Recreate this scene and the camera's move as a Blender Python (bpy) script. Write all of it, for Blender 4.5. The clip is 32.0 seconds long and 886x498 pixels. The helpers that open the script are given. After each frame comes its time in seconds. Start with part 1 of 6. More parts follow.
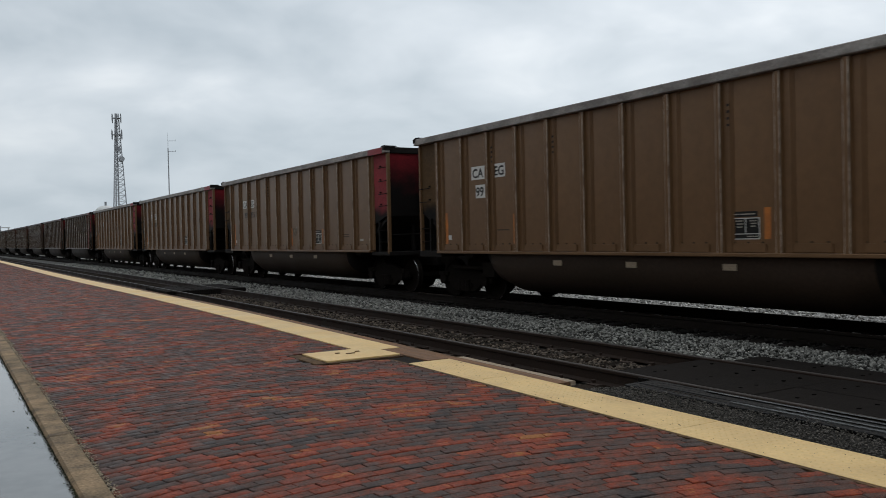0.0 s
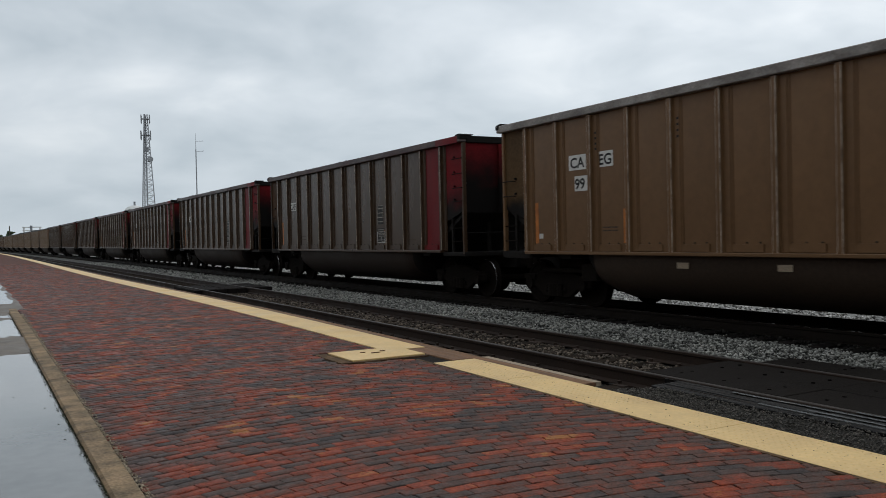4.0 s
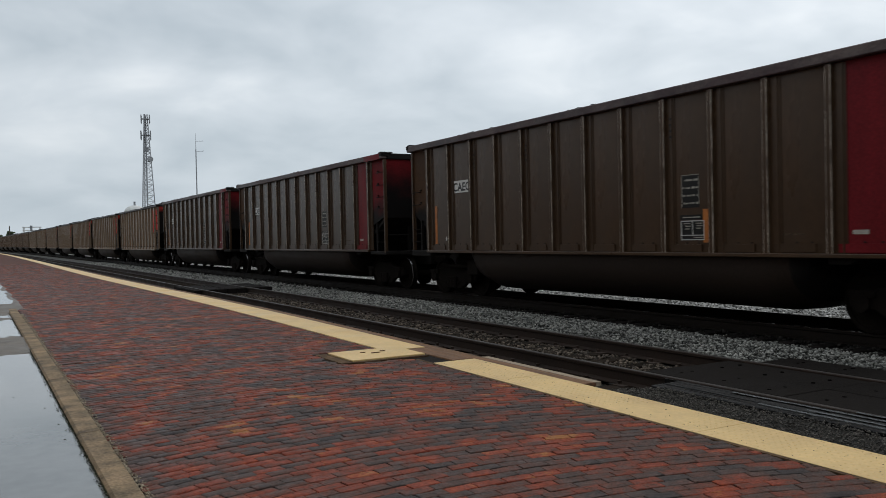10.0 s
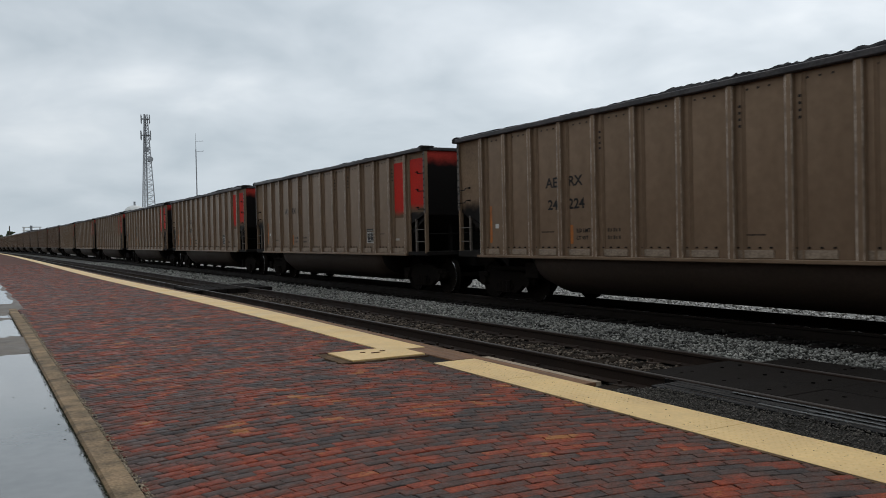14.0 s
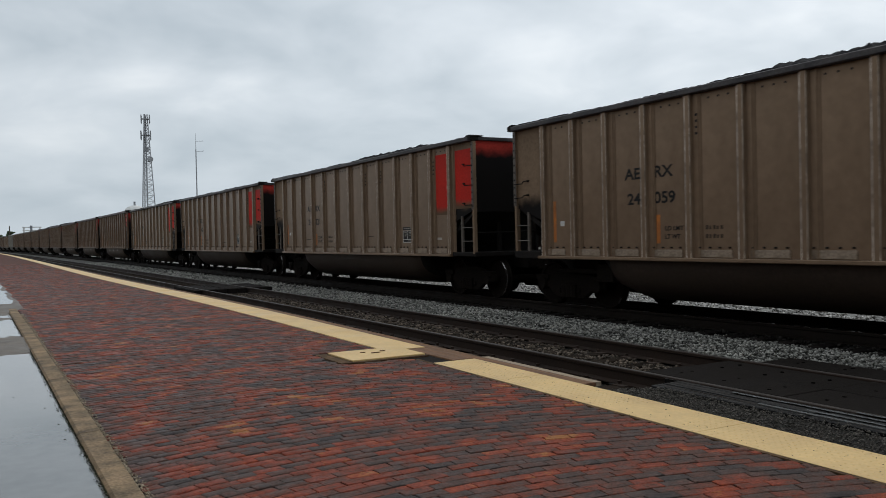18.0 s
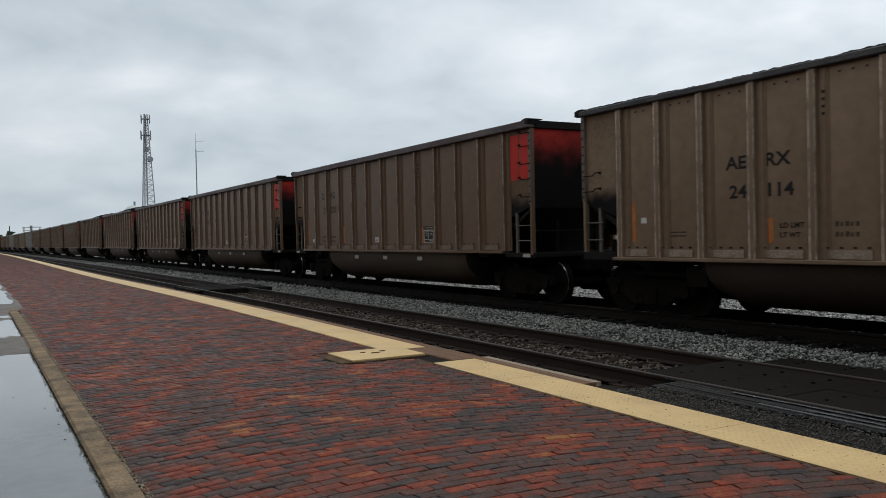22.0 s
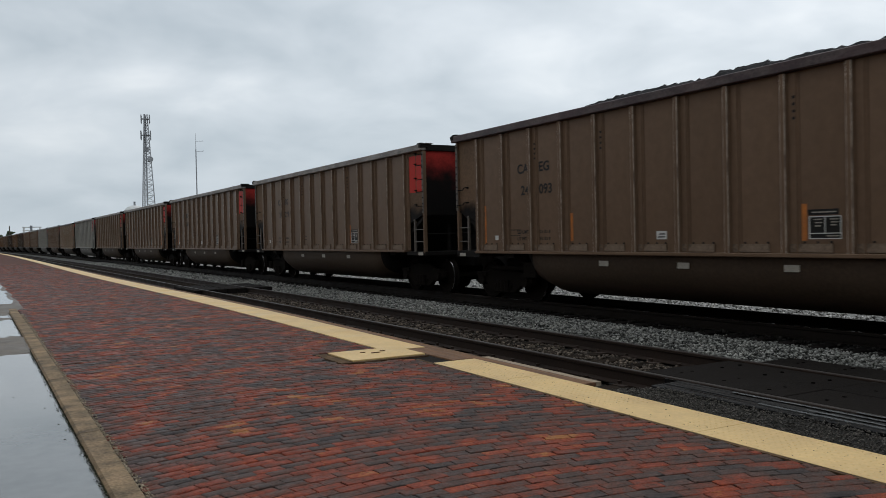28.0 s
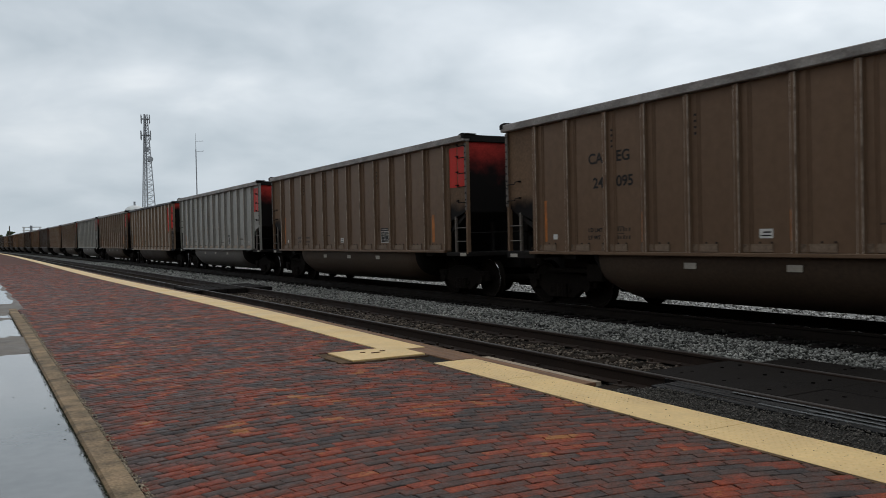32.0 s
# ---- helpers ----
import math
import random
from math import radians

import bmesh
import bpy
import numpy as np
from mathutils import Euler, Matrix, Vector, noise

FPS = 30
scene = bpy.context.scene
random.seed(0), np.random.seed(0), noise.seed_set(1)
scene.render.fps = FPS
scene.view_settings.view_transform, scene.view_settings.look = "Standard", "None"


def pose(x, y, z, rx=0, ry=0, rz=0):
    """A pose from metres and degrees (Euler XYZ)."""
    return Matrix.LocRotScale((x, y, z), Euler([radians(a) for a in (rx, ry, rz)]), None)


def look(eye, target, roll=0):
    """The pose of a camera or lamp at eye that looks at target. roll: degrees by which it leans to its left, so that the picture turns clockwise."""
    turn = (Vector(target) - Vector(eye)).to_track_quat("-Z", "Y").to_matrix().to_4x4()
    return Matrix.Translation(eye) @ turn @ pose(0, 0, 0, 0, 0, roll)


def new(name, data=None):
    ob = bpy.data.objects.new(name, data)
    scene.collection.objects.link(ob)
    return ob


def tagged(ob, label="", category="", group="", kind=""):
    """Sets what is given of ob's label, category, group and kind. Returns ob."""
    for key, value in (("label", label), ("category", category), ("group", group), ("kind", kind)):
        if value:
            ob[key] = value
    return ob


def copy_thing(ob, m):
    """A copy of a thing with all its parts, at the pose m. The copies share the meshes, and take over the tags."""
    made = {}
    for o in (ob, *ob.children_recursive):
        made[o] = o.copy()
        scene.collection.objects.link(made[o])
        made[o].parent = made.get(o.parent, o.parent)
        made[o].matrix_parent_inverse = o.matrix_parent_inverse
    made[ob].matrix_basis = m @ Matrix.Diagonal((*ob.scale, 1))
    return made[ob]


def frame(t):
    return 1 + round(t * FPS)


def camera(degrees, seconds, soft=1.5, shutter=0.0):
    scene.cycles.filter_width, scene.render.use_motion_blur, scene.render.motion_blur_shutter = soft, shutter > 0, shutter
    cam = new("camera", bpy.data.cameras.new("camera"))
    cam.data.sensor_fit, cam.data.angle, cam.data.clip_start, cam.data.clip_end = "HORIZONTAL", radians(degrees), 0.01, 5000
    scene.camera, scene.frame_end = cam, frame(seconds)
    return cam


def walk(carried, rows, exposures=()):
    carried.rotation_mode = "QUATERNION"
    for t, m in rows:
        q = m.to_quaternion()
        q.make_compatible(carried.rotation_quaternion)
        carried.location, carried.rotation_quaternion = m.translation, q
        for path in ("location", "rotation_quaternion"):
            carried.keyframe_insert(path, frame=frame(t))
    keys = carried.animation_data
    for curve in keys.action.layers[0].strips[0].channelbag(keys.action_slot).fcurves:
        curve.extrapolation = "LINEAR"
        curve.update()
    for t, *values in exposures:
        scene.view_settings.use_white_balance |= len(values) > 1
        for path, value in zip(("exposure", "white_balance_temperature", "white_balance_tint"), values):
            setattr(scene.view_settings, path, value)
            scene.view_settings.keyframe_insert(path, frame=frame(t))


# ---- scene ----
# Camera: stands beside a brick platform, swings a little at the start, then holds still.
EYE = (0.0, 0.0, 1.555)


def view(yaw, pitch, roll):
    a, b = radians(yaw), radians(pitch)
    way = Vector((math.sin(a) * math.cos(b), math.cos(a) * math.cos(b), math.sin(b)))
    return look(EYE, Vector(EYE) + way, roll)


cam = camera(55.82, 32.0, soft=0.6, shutter=0.1)
SWING = ((0.0, 1.725), (0.1, 1.27), (0.2, 0.90), (0.3, 0.58), (0.4, 0.35), (0.5, 0.20), (0.6, 0.11), (0.8, -0.03),
         (1.0, -0.08), (1.5, -0.03), (2.0, 0.0), (3.0, 0.0), (17.0, 0.0), (32.0, 0.0))
walk(cam, [(t, view(29.40 + d, -0.885 - 0.012 * d, -1.243 - 0.031 * d)) for t, d in SWING])

# ---- plan: x to the right, y along the track, z = 0 at the rail heads ----
NEAR_TRACK, TRAIN_TRACK = 7.212, 11.757
PITCH, HALF, RAISED = 16.18, 7.24, 0.05
EDGE, STRIP_IN, CURB_R, CURB_L = 5.36, 4.76, 0.88, 0.70


def bend(y):
    """Sideways shift of all the lines along the track, and its slope."""
    a = min(y, 260.0) / 100
    s = (-0.70 * a - 0.187 * a * a) / 100
    x = -0.35 * a * a - 0.0624 * a ** 3
    return (x + s * (y - 260.0) if y > 260 else x), s


def deck(y):
    """Height of the platform: it climbs gently from the crossing, sags and climbs again."""
    return float(np.interp(y, (2.5, 3.5, 14, 18, 23, 29, 37, 45, 52, 60, 70, 90, 130), (-0.0066, 0.0, 0.069, 0.084, 0.083, 0.066, 0.045, 0.045, 0.055, 0.08, 0.11, 0.165, 0.26)))


def travel(t):
    return -1.8427 + 12.7877 * t - 0.0019185 * t * t


# ---- world and sun ----
SUN_WAY = (math.sin(radians(62)) * math.cos(radians(50)), math.cos(radians(62)) * math.cos(radians(50)), math.sin(radians(50)))


def make_world():
    w = bpy.data.worlds.new("overcast_sky")
    scene.world = w
    w.use_nodes = True
    nt = w.node_tree
    N, K = nt.nodes, nt.links
    N.clear()
    out, bg = N.new("ShaderNodeOutputWorld"), N.new("ShaderNodeBackground")
    sky = N.new("ShaderNodeTexSky")
    sky.sky_type, sky.sun_disc = "NISHITA", False
    sky.sun_elevation, sky.sun_rotation = radians(50), radians(62)
    sky.air_density, sky.dust_density = 1.0, 3.0
    co, sep = N.new("ShaderNodeTexCoord"), N.new("ShaderNodeSeparateXYZ")
    K.new(co.outputs["Generated"], sep.inputs[0])
    zz = N.new("ShaderNodeMath")
    zz.operation, zz.inputs[1].default_value = "ABSOLUTE", 0
    K.new(sep.outputs["Z"], zz.inputs[0])
    zp = N.new("ShaderNodeMath")
    zp.operation, zp.inputs[1].default_value = "ADD", 0.34
    K.new(zz.outputs[0], zp.inputs[0])
    div = N.new("ShaderNodeVectorMath")
    div.operation = "DIVIDE"
    cz = N.new("ShaderNodeCombineXYZ")
    for k in range(3):
        K.new(zp.outputs[0], cz.inputs[k])
    K.new(co.outputs["Generated"], div.inputs[0])
    K.new(cz.outputs[0], div.inputs[1])

    def clouds(scale, detail, rough, warp, seed):
        n = N.new("ShaderNodeTexNoise")
        n.noise_dimensions = "4D"
        n.inputs["Scale"].default_value, n.inputs["Detail"].default_value = scale, detail
        n.inputs["Roughness"].default_value, n.inputs["Distortion"].default_value = rough, warp
        n.inputs["W"].default_value = seed
        K.new(div.outputs[0], n.inputs["Vector"])
        return n.outputs["Fac"]

    mix = N.new("ShaderNodeMath")
    mix.operation, mix.inputs[1].default_value = "MULTIPLY_ADD", 0.44
    K.new(clouds(3.1, 4, 0.5, 0.3, 4.0), mix.inputs[0])
    big = N.new("ShaderNodeMath")
    big.operation, big.inputs[1].default_value = "MULTIPLY", 0.56
    K.new(clouds(1.25, 3, 0.45, 0.3, 7.3), big.inputs[0])
    K.new(big.outputs[0], mix.inputs[2])
    ramp = N.new("ShaderNodeValToRGB")
    ramp.color_ramp.elements[0].position, ramp.color_ramp.elements[0].color = 0.34, (0.40, 0.465, 0.52, 1)
    ramp.color_ramp.elements[1].position, ramp.color_ramp.elements[1].color = 0.65, (0.92, 0.95, 0.97, 1)
    e = ramp.color_ramp.elements.new(0.5)
    e.color = (0.63, 0.685, 0.735, 1)
    K.new(mix.outputs[0], ramp.inputs[0])
    # a trace of the blue sky shines through the cloud deck
    dim = N.new("ShaderNodeVectorMath")
    dim.operation = "SCALE"
    dim.inputs["Scale"].default_value = 0.05
    K.new(sky.outputs[0], dim.inputs[0])
    blend = N.new("ShaderNodeMix")
    blend.data_type = "RGBA"
    blend.inputs["Factor"].default_value = 0.94
    K.new(dim.outputs[0], blend.inputs["A"])
    K.new(ramp.outputs[0], blend.inputs["B"])
    # thicker, greyer cloud towards the horizon
    low, veil = N.new("ShaderNodeMapRange"), N.new("ShaderNodeMix")
    low.inputs["From Min"].default_value, low.inputs["From Max"].default_value = 0.0, 0.24
    low.inputs["To Min"].default_value, low.inputs["To Max"].default_value = 0.52, 0.0
    K.new(zz.outputs[0], low.inputs["Value"])
    veil.data_type = "RGBA"
    veil.inputs["B"].default_value = (0.45, 0.525, 0.58, 1)
    K.new(low.outputs[0], veil.inputs["Factor"])
    K.new(blend.outputs["Result"], veil.inputs["A"])
    K.new(veil.outputs["Result"], bg.inputs["Color"])
    # the hidden sun brightens the cloud on its side
    dot, glow = N.new("ShaderNodeVectorMath"), N.new("ShaderNodeMapRange")
    dot.operation = "DOT_PRODUCT"
    dot.inputs[1].default_value = SUN_WAY
    K.new(co.outputs["Generated"], dot.inputs[0])
    glow.inputs["From Min"].default_value, glow.inputs["From Max"].default_value = 0.1, 0.9
    glow.inputs["To Min"].default_value, glow.inputs["To Max"].default_value = 0.97, 1.28
    K.new(dot.outputs["Value"], glow.inputs["Value"])
    K.new(glow.outputs[0], bg.inputs["Strength"])
    K.new(bg.outputs[0], out.inputs["Surface"])


make_world()
sun = new("sun", bpy.data.lights.new("sun", "SUN"))
sun.data.energy, sun.data.angle, sun.data.color = 0.6, radians(50), (1.0, 0.97, 0.93)
sun.matrix_world = look(Vector(SUN_WAY) * 60, (0, 0, 0))


# ---- materials ----
def material(name, base, rough=0.6, metal=0.0, scales=(3.0, 40.0), vary=0.25, bump=0.0, bump_scale=60.0, tint=None, piece=0.0,
             streak=None, rough_vary=0.12, island=False, spec=0.2):
    """Procedural paint: two scales of noise on the base colour, optional second tint, streaks, relief and piece-to-piece change."""
    m = bpy.data.materials.new(name)
    m.use_nodes = True
    nt = m.node_tree
    N, K = nt.nodes, nt.links
    bs = N["Principled BSDF"]
    co = N.new("ShaderNodeTexCoord")
    vec = co.outputs["Object"]
    if streak:
        mp = N.new("ShaderNodeMapping")
        mp.inputs["Scale"].default_value = streak
        K.new(vec, mp.inputs[0])
        svec = mp.outputs[0]
    else:
        svec = vec

    def noise_tex(scale, detail, v):
        n = N.new("ShaderNodeTexNoise")
        n.inputs["Scale"].default_value, n.inputs["Detail"].default_value = scale, detail
        K.new(v, n.inputs["Vector"])
        return n.outputs["Fac"]

    a, b = noise_tex(scales[0], 5, svec), noise_tex(scales[1], 4, vec)
    add = N.new("ShaderNodeMath")
    add.operation = "ADD"
    K.new(a, add.inputs[0])
    K.new(b, add.inputs[1])
    ramp = N.new("ShaderNodeMapRange")
    ramp.inputs["From Min"].default_value, ramp.inputs["From Max"].default_value = 0.7, 1.3
    ramp.inputs["To Min"].default_value, ramp.inputs["To Max"].default_value = 1 - vary, 1 + vary
    K.new(add.outputs[0], ramp.inputs["Value"])
    val = ramp.outputs[0]
    if piece:
        src = N.new("ShaderNodeNewGeometry").outputs["Random Per Island"] if island else N.new("ShaderNodeObjectInfo").outputs["Random"]
        pr = N.new("ShaderNodeMapRange")
        pr.inputs["To Min"].default_value, pr.inputs["To Max"].default_value = 1 - piece, 1 + piece
        K.new(src, pr.inputs["Value"])
        mu = N.new("ShaderNodeMath")
        mu.operation = "MULTIPLY"
        K.new(val, mu.inputs[0])
        K.new(pr.outputs[0], mu.inputs[1])
        val = mu.outputs[0]
    if tint:
        mx = N.new("ShaderNodeMix")
        mx.data_type = "RGBA"
        tr = N.new("ShaderNodeMapRange")
        tr.inputs["From Min"].default_value, tr.inputs["From Max"].default_value = 0.42, 0.68
        K.new(noise_tex(scales[0] * 1.7, 6, svec), tr.inputs["Value"])
        K.new(tr.outputs[0], mx.inputs["Factor"])
        mx.inputs["A"].default_value, mx.inputs["B"].default_value = (*base, 1), (*tint, 1)
        col = mx.outputs["Result"]
    else:
        rgb = N.new("ShaderNodeRGB")
        rgb.outputs[0].default_value = (*base, 1)
        col = rgb.outputs[0]
    sc = N.new("ShaderNodeVectorMath")
    sc.operation = "SCALE"
    K.new(col, sc.inputs[0])
    K.new(val, sc.inputs["Scale"])
    K.new(sc.outputs[0], bs.inputs["Base Color"])
    rr = N.new("ShaderNodeMapRange")
    rr.inputs["From Min"].default_value, rr.inputs["From Max"].default_value = 0.3, 0.7
    rr.inputs["To Min"].default_value, rr.inputs["To Max"].default_value = max(0.02, rough - rough_vary), min(1, rough + rough_vary)
    K.new(a, rr.inputs["Value"])
    K.new(rr.outputs[0], bs.inputs["Roughness"])
    bs.inputs["Metallic"].default_value = metal
    bs.inputs["Specular IOR Level"].default_value = spec
    if bump:
        bp = N.new("ShaderNodeBump")
        bp.inputs["Strength"].default_value, bp.inputs["Distance"].default_value = bump, 0.01
        K.new(noise_tex(bump_scale, 5, vec), bp.inputs["Height"])
        K.new(bp.outputs[0], bs.inputs["Normal"])
    return m


def brick_material(name, island):
    """Fired clay pavers, wet and worn: brown, dull red, purple-black and a few ochre, mottled within each piece."""
    m = bpy.data.materials.new(name)
    m.use_nodes = True
    N, K = m.node_tree.nodes, m.node_tree.links
    bs = N["Principled BSDF"]
    co, info = N.new("ShaderNodeTexCoord"), N.new("ShaderNodeObjectInfo")
    geo = N.new("ShaderNodeNewGeometry")
    src = geo.outputs["Random Per Island"] if island else info.outputs["Random"]
    place = geo.outputs["Position"]

    def noise_tex(scale, detail, rough=0.5):
        n = N.new("ShaderNodeTexNoise")
        n.inputs["Scale"].default_value, n.inputs["Detail"].default_value, n.inputs["Roughness"].default_value = scale, detail, rough
        K.new(place, n.inputs["Vector"])
        return n.outputs["Fac"]

    def maths(op, a, b, c=None):
        n = N.new("ShaderNodeMath")
        n.operation = op
        for k, v in enumerate((a, b, c)):
            if v is None:
                continue
            if isinstance(v, (int, float)):
                n.inputs[k].default_value = v
            else:
                K.new(v, n.inputs[k])
        return n.outputs[0]
    drift = maths("MULTIPLY_ADD", noise_tex(1.9, 3, 0.6), 1.8, -0.9)
    mottle = maths("MULTIPLY_ADD", noise_tex(26.0, 5, 0.7), 0.9, -0.45)
    own = maths("MULTIPLY_ADD", src, 0.62, 0.185)
    fac = maths("ADD", maths("ADD", drift, mottle), own)
    ramp = N.new("ShaderNodeValToRGB")
    el = ramp.color_ramp.elements
    el[0].position, el[0].color = 0.0, (0.034, 0.028, 0.027, 1)
    el[1].position, el[1].color = 1.0, (0.25, 0.105, 0.035, 1)
    for p, c in ((0.18, (0.054, 0.041, 0.037)), (0.32, (0.068, 0.042, 0.035)), (0.44, (0.080, 0.041, 0.032)), (0.56, (0.104, 0.040, 0.028)),
                 (0.70, (0.150, 0.037, 0.022)), (0.84, (0.198, 0.042, 0.022)), (0.95, (0.230, 0.058, 0.025))):
        el.new(p).color = (*c, 1)
    K.new(fac, ramp.inputs[0])
    # worn grain and dark pitting
    pits = maths("MINIMUM", maths("MULTIPLY_ADD", noise_tex(60.0, 4, 0.75), 5.0, -1.45), 1.0)
    grain = maths("MULTIPLY", maths("MULTIPLY_ADD", noise_tex(95.0, 3, 0.7), 2.2, 0.18), maths("MAXIMUM", pits, 0.25))
    sc = N.new("ShaderNodeVectorMath")
    sc.operation = "SCALE"
    K.new(ramp.outputs[0], sc.inputs[0])
    K.new(grain, sc.inputs["Scale"])
    K.new(sc.outputs[0], bs.inputs["Base Color"])
    K.new(maths("MULTIPLY_ADD", noise_tex(7.0, 4), 0.7, 0.20), bs.inputs["Roughness"])
    bs.inputs["Specular IOR Level"].default_value = 0.085
    bp = N.new("ShaderNodeBump")
    bp.inputs["Strength"].default_value, bp.inputs["Distance"].default_value = 1.0, 0.008
    K.new(noise_tex(48.0, 5, 0.7), bp.inputs["Height"])
    K.new(bp.outputs[0], bs.inputs["Normal"])
    return m


